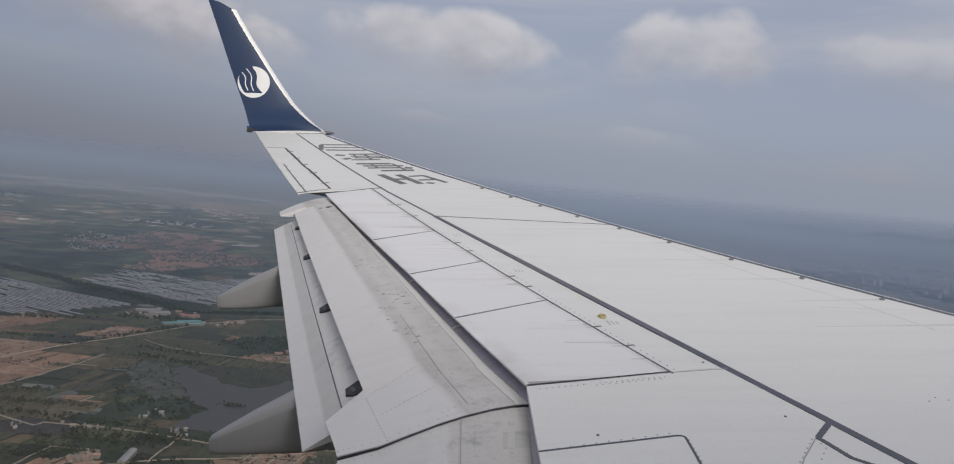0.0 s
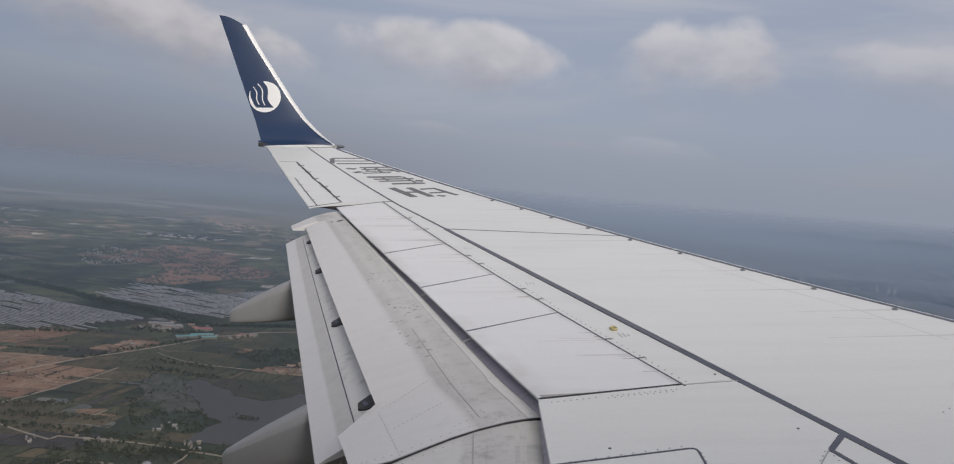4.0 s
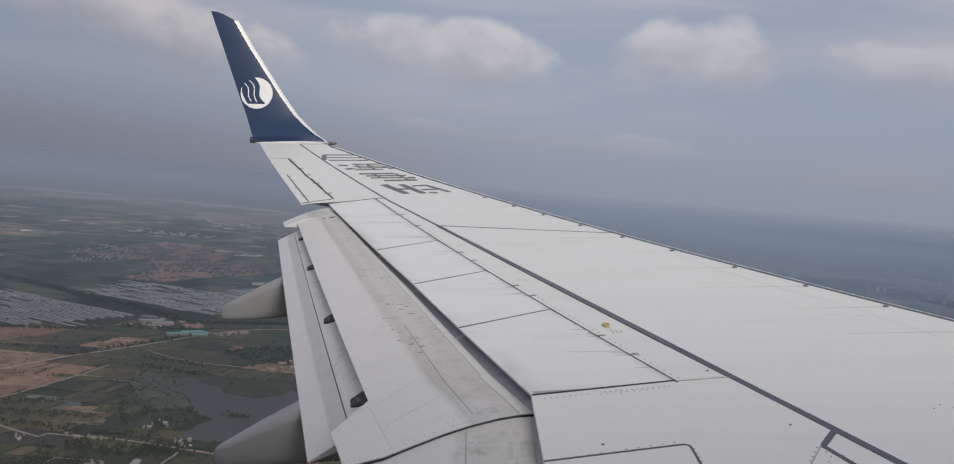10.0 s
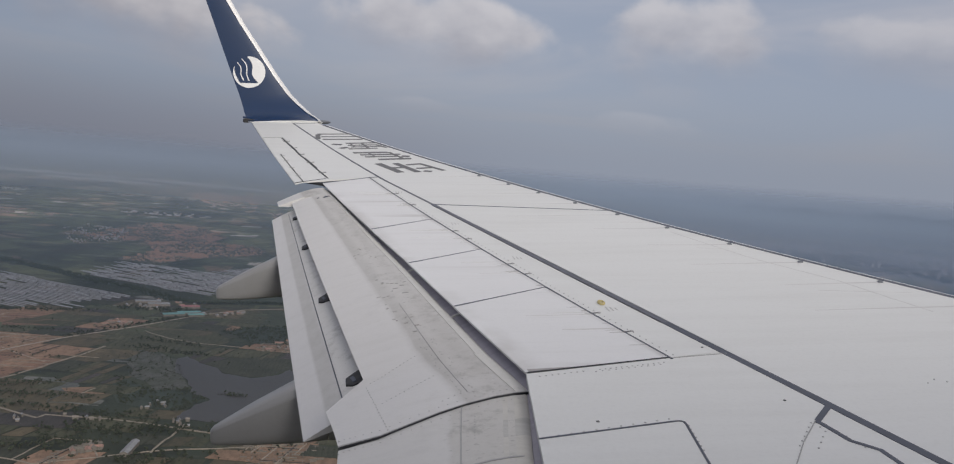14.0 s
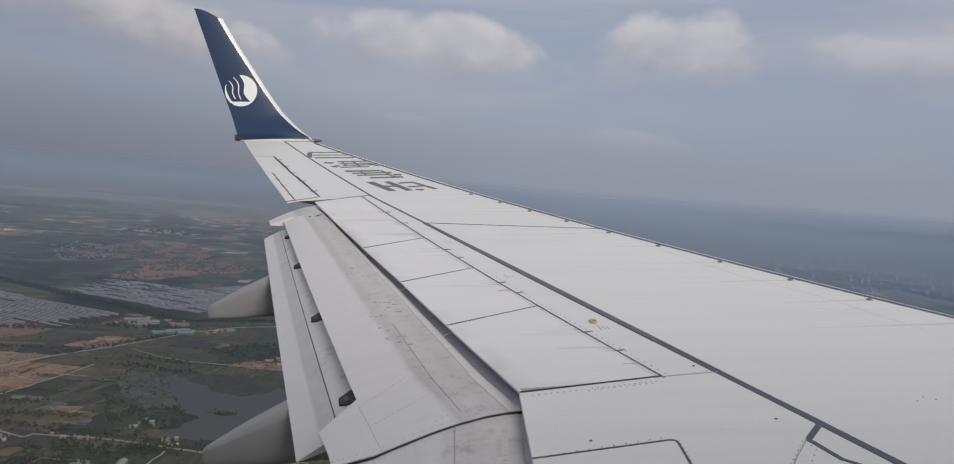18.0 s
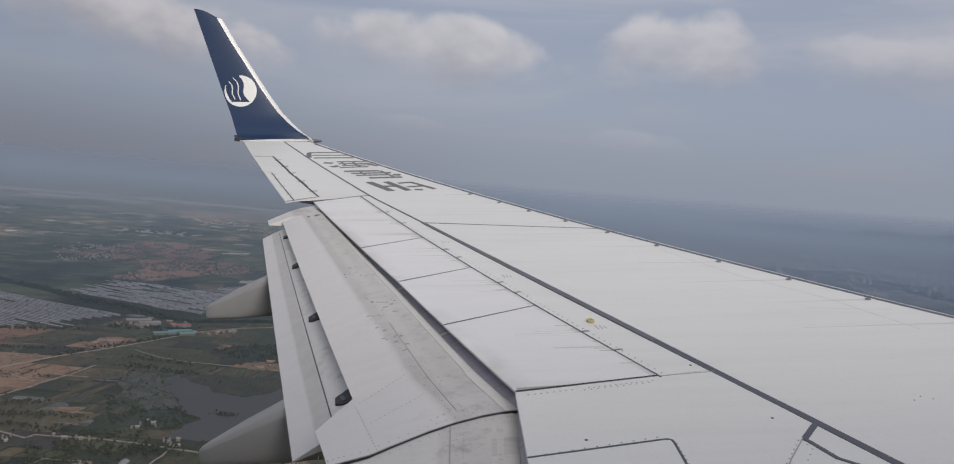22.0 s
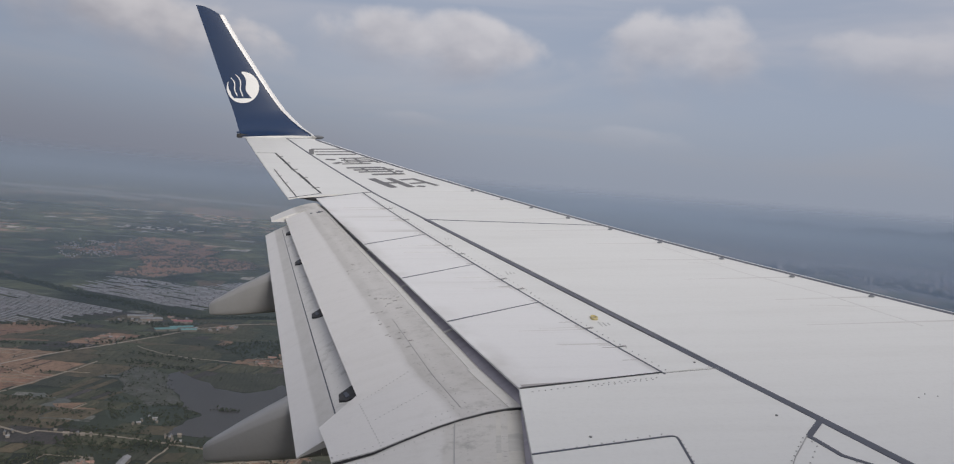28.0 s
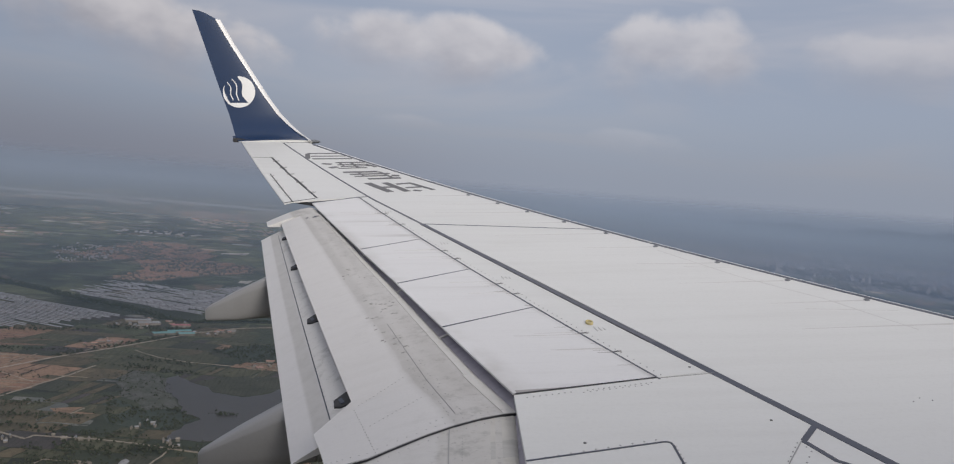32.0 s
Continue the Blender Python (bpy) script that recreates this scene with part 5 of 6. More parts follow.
ZONES = [
    ("water", [(-277, 1469), (-273, 1526), (-261, 1576), (-241, 1614), (-286, 1669), (-324, 1782), (-361, 1911), (-349, 1978), (-301, 1901), (-256, 1830), (-194, 1799), (-155, 1830), (-124, 1895), (-64, 1850), (-48, 1516), (-97, 1493), (-223, 1473), (-258, 1483)]),
    ("marsh", [(-490, 1994), (-450, 2040), (-362, 1930), (-318, 1767), (-292, 1687), (-351, 1661), (-422, 1771)]),
    ("tan", [(-931, 2344), (-897, 2407), (-807, 2519), (-740, 2469), (-785, 2339), (-878, 2214)]),
    ("tan", [(-848, 2077), (-791, 2127), (-725, 2164), (-654, 2091), (-668, 2000), (-791, 1939)]),
    ("tan", [(-790, 1882), (-726, 1957), (-637, 2037), (-582, 2004), (-488, 1962), (-520, 1878), (-593, 1780), (-692, 1653)]),
    ("tan", [(-505, 1644), (-428, 1669), (-424, 1598), (-482, 1604)]),
    ("rust", [(-788, 2348), (-709, 2428), (-661, 2365), (-708, 2237), (-819, 2200), (-842, 2262)]),
    ("tan", [(-644, 2259), (-622, 2389), (-548, 2366), (-561, 2269), (-598, 2147)]),
    ("tan", [(-334, 2317), (-327, 2395), (-292, 2437), (-282, 2325)]),
    ("tan", [(-391, 2108), (-356, 2142), (-343, 2107), (-379, 2082)]),
    ("tan", [(-173, 1398), (-121, 1432), (-40, 1423), (-30, 1250), (-113, 1240), (-149, 1300)]),
    ("tan", [(-404, 1231), (-398, 1284), (-372, 1333), (-357, 1347), (-344, 1308), (-377, 1268), (-385, 1233)]),
    ("tan", [(-231, 2155), (-160, 2257), (-40, 2240), (-30, 2070), (-207, 2071)]),
    ("tan", [(-880, 1700), (-790, 1850), (-700, 1620), (-690, 1480), (-830, 1480)]),
    ("tan", [(-1180, 2250), (-940, 2380), (-880, 2200), (-860, 1940), (-1100, 1900)]),
    ("wood", [(-443, 1766), (-350, 1661), (-292, 1687), (-245, 1612), (-265, 1570), (-276, 1526), (-386, 1560)]),
    ("wood", [(-330, 2300), (-230, 2420), (-100, 2420), (-110, 2160), (-240, 2165)]),
    ("deep", [(-330, 1905), (-200, 2010), (-90, 1990), (-110, 1905), (-160, 1840), (-200, 1810), (-256, 1836), (-300, 1905)]),
    ("olive", [(-700, 1500), (-640, 1680), (-560, 1690), (-500, 1560), (-500, 1470), (-620, 1480)]),
    ("green", [(-560, 2030), (-500, 2240), (-340, 2300), (-290, 2160), (-330, 2000), (-440, 2050)]),
]
GLASS_ZONES = [([(-1282, 2869), (-1108, 2484), (-929, 2491), (-773, 2533), (-694, 2807), (-901, 2944), (-1171, 3178), (-1318, 3205)], 0.95),
               ([(-966, 3281), (-931, 3710), (-779, 3664), (-555, 3527), (-365, 3937), (-283, 3737), (-249, 3334), (-405, 3032), (-484, 2919), (-593, 2989), (-747, 3108), (-853, 3174)], 0.88),
               ([(-1700, 3300), (-1350, 3250), (-1340, 2900), (-1600, 2800)], 0.9)]
KINDS = {"tan": (TAN, TAN, TAN, TAN, RUST, RUST, OLIVE), "slate": (SLATE, SLATE, SLATE, UMBER), "deep": (DEEP,), "olive": (OLIVE, OLIVE, OLIVE, CROP), "green": (CROP, DEEP, CROP, OLIVE, CROP), "rust": (RUST, OLIVE, CROP), "wood": (WOOD,), "marsh": (MARSH,), "water": (WATER,),
         "": (CROP, DEEP, CROP, CROP, DEEP, OLIVE, CROP, OLIVE, UMBER)}
rng = random.Random(11)


def slab(poly, z, low=-0.5):
    """A closed flat slab over a polygon of (x, y) points."""
    n = len(poly)
    verts = [far(x, y, z) for x, y in poly] + [far(x, y, low) for x, y in poly]
    caps = tessellate_polygon([[Vector((x, y, 0)) for x, y in poly]])
    up = lambda f: f if (verts[f[1]] - verts[f[0]]).cross(verts[f[2]] - verts[f[0]]).z > 0 else f[::-1]
    faces = [up(f) for f in caps] + [tuple(i + n for i in up(f)[::-1]) for f in caps] + [(i, i + n, (i + 1) % n + n, (i + 1) % n) for i in range(n)]
    return verts, faces


def settle(name, verts, faces, mat, parent=None, label="", category="", kind="", smooth=False):
    """Links a mesh whose origin lies at its middle on the ground."""
    o = sum((Vector(v) for v in verts), Vector()) / len(verts)
    o.z = min(v[2] for v in verts)
    ob = new(name, mesh(name, [Vector(v) - o for v in verts], faces, mat, smooth))
    ob.matrix_world = Matrix.Translation(o)
    if parent is not None:
        ob.parent = parent
    return tagged(ob, label, category, "", kind)


for layer, (kind, poly) in enumerate(ZONES):
    for _ in range(3 if kind in ("water", "marsh") else 2):
        poly = [q for a, b in zip(poly, poly[1:] + poly[:1]) for q in (a, ((a[0] + b[0]) / 2 + rng.uniform(-1, 1) * min(9, math.dist(a, b) * 0.12), (a[1] + b[1]) / 2 + rng.uniform(-1, 1) * min(9, math.dist(a, b) * 0.12)))]
    vs, fs = slab(poly, 0.62 if kind == "water" else 0.08 + 0.02 * layer)
    if kind == "water":
        settle("pond", vs, fs, WATER, None, "still grey fish pond between fields and scrub", "pond", "structure")
    else:
        settle("field", vs, fs, KINDS[kind][0], ground)

# patchwork of fields, turned to run with the farm roads
TURN = radians(14)
CU, SU = math.cos(TURN), math.sin(TURN)
count = 0
v = 1090.0
while v < 2760:
    depth = rng.uniform(42, 105)
    u = -1500.0
    while u < 700:
        width = rng.uniform(38, 120)
        cu, cv = u + width / 2, v + depth / 2
        x, y = cu * CU - (cv - 1700) * -SU, (cv - 1700) * CU - cu * SU * 0.25 + 1700
        if -1250 < x < 60 and 1130 < y < 2760 and x > -0.52 * y - 60 and not any(inside(poly, x, y) for poly, _ in GLASS_ZONES):
            zone = next((k for k, poly in ZONES if inside(poly, x, y)), "")
            if zone not in ("water", "marsh", "wood") and (zone or rng.random() < 0.7):
                gap = rng.choice((1.0, 1.5, 2.0, 4.0))
                parts_n = rng.choice((3, 4)) if zone in ("green", "slate", "olive", "") and rng.random() < 0.28 and count < 230 else 1
                for k in range(parts_n):
                    mat = rng.choice(KINDS[zone])
                    sw = width / parts_n
                    su = u + sw * (k + 0.5)
                    poly = []
                    for a, b in ((-1, -1), (0, -1), (1, -1), (1, 0), (1, 1), (0, 1), (-1, 1), (-1, 0)):
                        pu, pv = su + a * (sw / 2 - gap / parts_n) + rng.uniform(-4, 4) / parts_n, cv + b * (depth / 2 - gap) + rng.uniform(-6, 6)
                        poly.append((pu * CU + (pv - 1700) * SU, (pv - 1700) * CU - pu * SU * 0.25 + 1700))
                    vs, fs = slab(poly, 0.35 + rng.uniform(0, 0.12))
                    settle("field", vs, fs, mat, ground)
                    count += 1
        u += width
    v += depth


def road(name, pts, width, mat, label, z=0.7, parent=None, wob=0.0):
    fine = []
    for a, b in zip(pts, pts[1:]):
        n = max(2, int(math.dist(a, b) / 30))
        fine += [(lerp(a[0], b[0], i / n), lerp(a[1], b[1], i / n)) for i in range(n)]
    fine.append(pts[-1])
    fine = [(x + rng.uniform(-wob, wob), y + rng.uniform(-wob, wob)) for x, y in fine]
    L, R = [], []
    for i, p in enumerate(fine):
        d = (Vector(fine[min(i + 1, len(fine) - 1)]) - Vector(fine[max(i - 1, 0)])).normalized()
        nrm = Vector((-d.y, d.x)) * width / 2
        L.append((p[0] + nrm.x, p[1] + nrm.y)), R.append((p[0] - nrm.x, p[1] - nrm.y))
    n = len(fine)
    verts = [far(*p, z) for p in L] + [far(*p, z) for p in R] + [far(*p, -0.4) for p in L] + [far(*p, -0.4) for p in R]
    faces = []
    for i in range(n - 1):
        faces += [(i, i + n, i + 1 + n, i + 1), (i, i + 1, i + 1 + 2 * n, i + 2 * n), (i + n, i + 3 * n, i + 1 + 3 * n, i + 1 + n)]
    return settle(name, verts, faces, mat, parent, label, "" if parent else "road", "structure")


road("farm_road", [(-900, 1500), (-747, 1833), (-715, 1927), (-648, 2093), (-557, 2253), (-507, 2352), (-418, 2538), (-318, 2669), (-200, 2741), (0, 2850)], 6.5, TRACK, "straight pale country road past sheds and fields", wob=1.5)
road("farm_road", [(-800, 1480), (-651, 1602), (-625, 1691), (-595, 1785), (-558, 1924), (-536, 2030)], 4.5, TRACK, "pale track along the bare plots", 0.75, wob=2)
road("farm_road", [(-720, 1600), (-629, 1551), (-552, 1498), (-479, 1448), (-473, 1470), (-382, 1463), (-283, 1439), (-203, 1410), (-81, 1410), (60, 1414)], 5.5, TRACK, "pale dirt road below the pond", 0.8, wob=1.5)
road("farm_road", [(-271, 1294), (-270, 1347), (-262, 1385), (-253, 1454)], 3.0, TRACK, "thin winding track to the pond", 0.82, wob=1.5)
road("farm_road", [(-441, 1247), (-431, 1297), (-419, 1348), (-367, 1346), (-339, 1272)], 2.4, TRACK, "thin track round bare plots", 0.84, wob=2)
road("farm_road", [(-480, 1262), (-441, 1247), (-411, 1230), (-338, 1272), (-249, 1320), (-156, 1343), (-60, 1375)], 3.2, TRACK, "thin pale track between scrub and fields", 0.86, wob=2)
road("farm_road", [(-726, 1957), (-660, 1890), (-600, 1840)], 2.2, TRACK, "thin track across bare earth", 0.88, wob=3)
road("farm_road", [(-800, 2110), (-700, 2085), (-648, 2093)], 2.4, TRACK, "thin track across bare earth", 0.89, wob=3)
road("farm_road", [(-500, 2240), (-430, 2160), (-340, 2120), (-250, 2110)], 2.4, TRACK, "thin track across green fields", 0.9, wob=3)
road("farm_road", [(-30, 1470), (-6, 1700), (-20, 1900), (-70, 1960)], 9, TRACK, "pale embankment road along the pond", 1.6)
road("farm_road", [(-1500, 3000), (-1310, 2860), (-1100, 2470), (-1000, 2360)], 6, TRACK, "narrow road beside the greenhouses", 0.8)
road("highway", [(-1760, 1000), (-1808, 1333), (-1932, 2059), (-2105, 2943), (-2426, 4027), (-2854, 4958)], 26, ASPHALT, "wide grey highway curving over the plain", 1.2)
road("highway", [(520, 1100), (545, 1396), (567, 1626), (647, 2258), (690, 2900)], 24, ASPHALT, "straight grey highway over the plain", 1.2)
# river far off
road("river", [(-8500, 17600), (-7200, 17300), (-5972, 17440), (-4526, 17722)], 170, RIVER, "pale river far away in the haze", 40.0)
road("river", [(-4300, 17900), (-3600, 17700), (-2780, 17406), (-1225, 16416)], 120, RIVER, "pale river far away in the haze", 40.0)
road("river", [(-5200, 15100), (-4200, 15300), (-3300, 15000)], 90, RIVER, "thin pale side channel in the haze", 30.0)

# low earth banks that part the bare plots
banks = 0
for kind, poly in [z for z in ZONES if z[0] == "tan"]:
    xs, ys = [p[0] for p in poly], [p[1] for p in poly]
    for _ in range(34):
        x, y = rng.uniform(min(xs), max(xs)), rng.uniform(min(ys), max(ys))
        if not inside(poly, x, y):
            continue
        du, dv = ((CU, -SU * 0.25), (SU, CU))[rng.random() < 0.5]
        n = rng.uniform(30, 110)
        a, b = (x - du * n / 2, y - dv * n / 2), (x + du * n / 2, y + dv * n / 2)
        if inside(poly, *a) and inside(poly, *b):
            road("earth_bank", [a, b], rng.uniform(1.0, 2.4), rng.choice((TRACK, TRACK, UMBER)), "", 0.9 + 0.01 * banks, ground, 1.0)
            banks += 1

# ---- greenhouses, houses, trees ----


def tunnel_mesh():
    """Lean-to greenhouse 60 m long: curved film over a thick rear wall."""
    prof = [(-4.6, 0.0), (-4.3, 1.2), (-3.2, 2.4), (-1.2, 3.3), (1.2, 3.6), (3.0, 3.2), (3.4, 0.0)]
    verts, faces = [], []
    for k in range(7):
        x = -30 + 10 * k
        verts += [(x, a, b + (0.15 if k % 2 else 0.0) * (0 < b)) for a, b in prof]
    n = len(prof)
    for k in range(6):
        for i in range(n - 1):
            faces.append((k * n + i, k * n + i + 1, (k + 1) * n + i + 1, (k + 1) * n + i))
    faces += [tuple(range(n))[::-1], tuple(range(6 * n, 7 * n))]
    film = mesh("film", verts, faces, FILM)
    wall = bpy.data.meshes.new("rear_wall")
    bm = box(0, 4.0, 1.5, 60.5, 1.1, 3.0)
    bm.to_mesh(wall)
    bm.free()
    wall.materials.append(UMBER)
    return film, wall


film, wall = tunnel_mesh()
first = thing("greenhouse", "long grey-white plastic greenhouse among rows", "greenhouse", "greenhouse rows", m=Matrix.Translation(far(-400, 2600)))
part("film", film, None, first)
part("rear_wall", wall, None, first)
count = 1
spots = []
LEAN = radians(-34)
for poly, fill in GLASS_ZONES:
    for i in range(-85, 120):
        for k in range(-14, 20):
            a, b = k * 94.0 + (i % 2) * 18 + rng.uniform(-1, 1), i * 17.5
            x, y = -500 + a * math.cos(LEAN) - b * math.sin(LEAN), 2800 + a * math.sin(LEAN) + b * math.cos(LEAN)
            if inside(poly, x, y) and rng.random() < fill:
                spots.append((x, y))
rng.shuffle(spots)
for x, y in spots[1:296]:
    s = (far(x, y) - TOP).length / (Vector((x, y, 0)) - TOP).length
    copy_thing(first, Matrix.Translation(far(x, y)) @ Matrix.Rotation(LEAN + radians(rng.uniform(-0.5, 0.5)), 4, "Z") @ Matrix.Diagonal((s * 1.53, s * 0.78, s * 0.5, 1)))
verts, faces = [], []
for x, y in spots[296:]:
    k, c, s = len(verts), math.cos(LEAN), math.sin(LEAN)
    for a in (-46.0, 46.0):
        verts += [far(x + a * c - b * s, y + a * s + b * c, h) for b, h in ((-3.4, 0.0), (-2.4, 1.2), (0.6, 1.75), (2.3, 1.5), (2.7, 0.0))]
    faces += [(k + i, k + i + 1, k + i + 6, k + i + 5) for i in range(4)] + [(k + 4, k + 3, k + 2, k + 1, k), (k + 5, k + 6, k + 7, k + 8, k + 9)]
if verts:
    settle("greenhouse_rows", verts, faces, FILM, None, "dense rows of grey-white plastic greenhouses", "greenhouses", "stuff")
first.matrix_world = Matrix.Translation(far(*spots[0])) @ Matrix.Rotation(LEAN, 4, "Z") @ Matrix.Diagonal((1.53, 0.78, 0.5, 1))


def house_geometry(x, y, w, l, h, rise, turn, base, verts, faces, z0=0.0):
    """Adds a gabled house; returns nothing, walls in slot 0 and roof in slot 1."""
    c, s = math.cos(turn), math.sin(turn)
    put = lambda a, b, z: far(x + a * c - b * s, y + a * s + b * c, z + z0)
    k = len(verts)
    e = 0.5
    verts += [put(-l / 2, -w / 2, -0.5), put(l / 2, -w / 2, -0.5), put(l / 2, w / 2, -0.5), put(-l / 2, w / 2, -0.5),
              put(-l / 2, -w / 2, h), put(l / 2, -w / 2, h), put(l / 2, w / 2, h), put(-l / 2, w / 2, h), put(-l / 2, 0, h + rise), put(l / 2, 0, h + rise)]
    faces[0] += [(k, k + 1, k + 5, k + 4), (k + 2, k + 3, k + 7, k + 6), (k + 1, k + 2, k + 6, k + 9, k + 5), (k + 3, k, k + 4, k + 8, k + 7)]
    k = len(verts)
    for dz in (0.12, 0.42):
        verts += [put(-l / 2 - e, -w / 2 - e, h - 0.25 + dz), put(l / 2 + e, -w / 2 - e, h - 0.25 + dz), put(l / 2 + e, 0, h + rise + dz), put(-l / 2 - e, 0, h + rise + dz), put(l / 2 + e, w / 2 + e, h - 0.25 + dz), put(-l / 2 - e, w / 2 + e, h - 0.25 + dz)]
    a, b = k, k + 6
    faces[1] += [(b, b + 1, b + 2, b + 3), (b + 3, b + 2, b + 4, b + 5), (a + 3, a + 2, a + 1, a), (a + 5, a + 4, a + 2, a + 3), (a, a + 1, b + 1, b), (a + 4, a + 5, b + 5, b + 4), (a + 1, a + 2, b + 2, b + 1), (a + 2, a + 4, b + 4, b + 2), (a + 3, a, b, b + 3), (a + 5, a + 3, b + 3, b + 5)]


def house(x, y, w, l, h, rise, turn, roof, label):
    verts, faces = [], [[], []]
    house_geometry(0, 0, w, l, h, rise, turn, 0, verts, faces)
    top = thing("house", label, "house", "village houses", m=Matrix.Translation((x, y, 0)))
    for nm, fs, mt in (("wall", faces[0], PLASTER), ("roof", faces[1], roof)):
        used = sorted({i for f in fs for i in f})
        remap = {i: k for k, i in enumerate(used)}
        part(nm, mesh(nm, [verts[i] for i in used], [tuple(remap[i] for i in f) for f in fs], mt), None, top)


def hamlet(poly, n, roofs, turn, label, spread=0.2, size=1.0):
    xs, ys = [p[0] for p in poly], [p[1] for p in poly]
    done = 0
    for _ in range(n * 30):
        if done >= n:
            break
        x, y = rng.uniform(min(xs), max(xs)), rng.uniform(min(ys), max(ys))
        if inside(poly, x, y):
            house(x, y, size * rng.uniform(6, 9), size * rng.uniform(9, 20), rng.uniform(3, 4.5), rng.uniform(1.5, 2.4), turn + rng.choice((0, math.pi / 2)) + rng.uniform(-spread, spread), rng.choice(roofs), label)
            done += 1


hamlet([(-470, 1470), (-440, 1490), (-370, 1470), (-390, 1440), (-450, 1440)], 5, (SHEET, PLASTER), 0.1, "low pale farmhouse beside the dirt road", size=0.5)
hamlet([(-300, 1455), (-270, 1480), (-235, 1465), (-250, 1430)], 6, (SHEET, PLASTER), 0.1, "low pale shed at the pond's edge", size=0.42)
hamlet([(-345, 1520), (-330, 1590), (-290, 1590), (-300, 1530)], 6, (SHEET, PLASTER), 0.3, "small white hut among dark scrub", size=0.42)
hamlet([(-520, 1440), (-500, 1470), (-480, 1430), (-505, 1415)], 4, (SHEET, PLASTER), 0.4, "small white farm shed among trees", size=0.42)
hamlet([(-160, 1400), (-110, 1425), (-50, 1415), (-60, 1360), (-140, 1370)], 12, (TILE, PLASTER, TILE), 0.1, "low brick house among bare plots")
hamlet([(-390, 1290), (-360, 1335), (-345, 1310), (-375, 1275)], 6, (TILE, PLASTER), 0.4, "low brick house among bare plots")
hamlet([(-640, 2270), (-610, 2370), (-560, 2350), (-570, 2280)], 12, (SHEET, PLASTER, TILE), 0.3, "pale farm shed beside the road")
hamlet([(-649, 2600), (-587, 2760), (-461, 2720), (-440, 2620), (-572, 2568)], 34, (SHEET, SHEET, PLASTER, PLASTER, TILE), 0.35, "pale workshop shed by the country road")
hamlet([(-430, 2540), (-330, 2640), (-290, 2590), (-390, 2500)], 16, (SHEET, TILE, PLASTER), 0.35, "low roadside house with a pale roof")
hamlet([(-215, 2140), (-150, 2230), (-120, 2120), (-190, 2080)], 14, (PLASTER, TILE), 0.3, "low house among cleared plots")
hamlet([(-900, 2000), (-800, 2040), (-780, 1960), (-860, 1940)], 5, (SHEET, TILE), 0.3, "pale shed beside bare plots")
for x, y, w, l, turn, r, text in ((-303, 1308, 11, 62, 1.55, SHEET, "long pale barn beside bare plots"), (-488, 2490, 26, 60, 0.55, TEAL, "workshop hall with a teal metal roof"), (-455, 2535, 22, 66, 0.55, TEAL, "workshop hall with a teal metal roof"),
                                  (-430, 2500, 20, 44, 0.55, TEAL, "workshop hall with a teal metal roof"), (-470, 2640, 20, 52, 0.3, PINK, "workshop hall with a faded red roof"), (-560, 2650, 24, 60, 0.3, SHEET, "workshop hall with a pale metal roof"), (-600, 2690, 24, 70, 0.3, SHEET, "workshop hall with a pale metal roof"),
                                  (-2155, 1967, 40, 90, 0.2, BLUE, "long factory hall with a blue metal roof"), (-2091, 2146, 36, 80, 0.2, SHEET, "long factory hall with a pale metal roof"), (-2323, 2652, 50, 110, 0.2, BLUE, "long factory hall with a blue metal roof")):
    house(x, y, w, l, 6, 2.4, turn, r, text)


def settlement(name, poly, n, roofs, label, size=1.0, flat=0.0, wall=None, gaps=-0.12, grain=1.0):
    """A far village, too small to pick apart, as one mesh."""
    verts, faces = [], [[], []]
    xs, ys = [p[0] for p in poly], [p[1] for p in poly]
    done = 0
    while done < n:
        x, y = rng.uniform(min(xs), max(xs)), rng.uniform(min(ys), max(ys))
        if inside(poly, x, y) and (noise.noise(Vector((x * 0.009 * grain, y * 0.005 * grain, 3.3))) > gaps or rng.random() < 0.12):
            k = size * rng.uniform(0.7, 1.5)
            house_geometry(x, y, 9 * k, 20 * k, rng.uniform(3.5, 6) * (1 + flat * rng.random()), 2.2 * (1 - 0.8 * min(1, flat)), 0.2 + rng.choice((0, math.pi / 2)) + rng.uniform(-0.1, 0.1), 0, verts, faces)
            done += 1
    me = mesh(name, verts, faces[0] + faces[1], [wall or PLASTER, roofs])
    me.polygons.foreach_set("material_index", [0] * len(faces[0]) + [1] * len(faces[1]))
    return tagged(new(name, me), label, "village", kind="stuff")


for poly in ([(-1395, 4664), (-1418, 5609), (-1368, 6178), (-1016, 5978), (-756, 5316), (-796, 4895), (-1067, 4642)], [(-1067, 4642), (-796, 4895), (-515, 4809), (-450, 4416), (-681, 4053), (-819, 3700), (-984, 3778), (-925, 4209)]):
    vs, fs = slab(poly, 0.4)
    settle("field", vs, fs, YARD, ground)
settlement("village", [(-1395, 4664), (-1418, 5609), (-1368, 6178), (-1016, 5978), (-756, 5316), (-796, 4895), (-1067, 4642)], 1500, TILE, "distant village of red-brown roofs", 0.46, gaps=0.1)
settlement("village", [(-1067, 4642), (-796, 4895), (-515, 4809), (-450, 4416), (-681, 4053), (-819, 3700), (-984, 3778), (-925, 4209)], 1500, TILE, "distant village of red-brown roofs", 0.44, gaps=0.1)
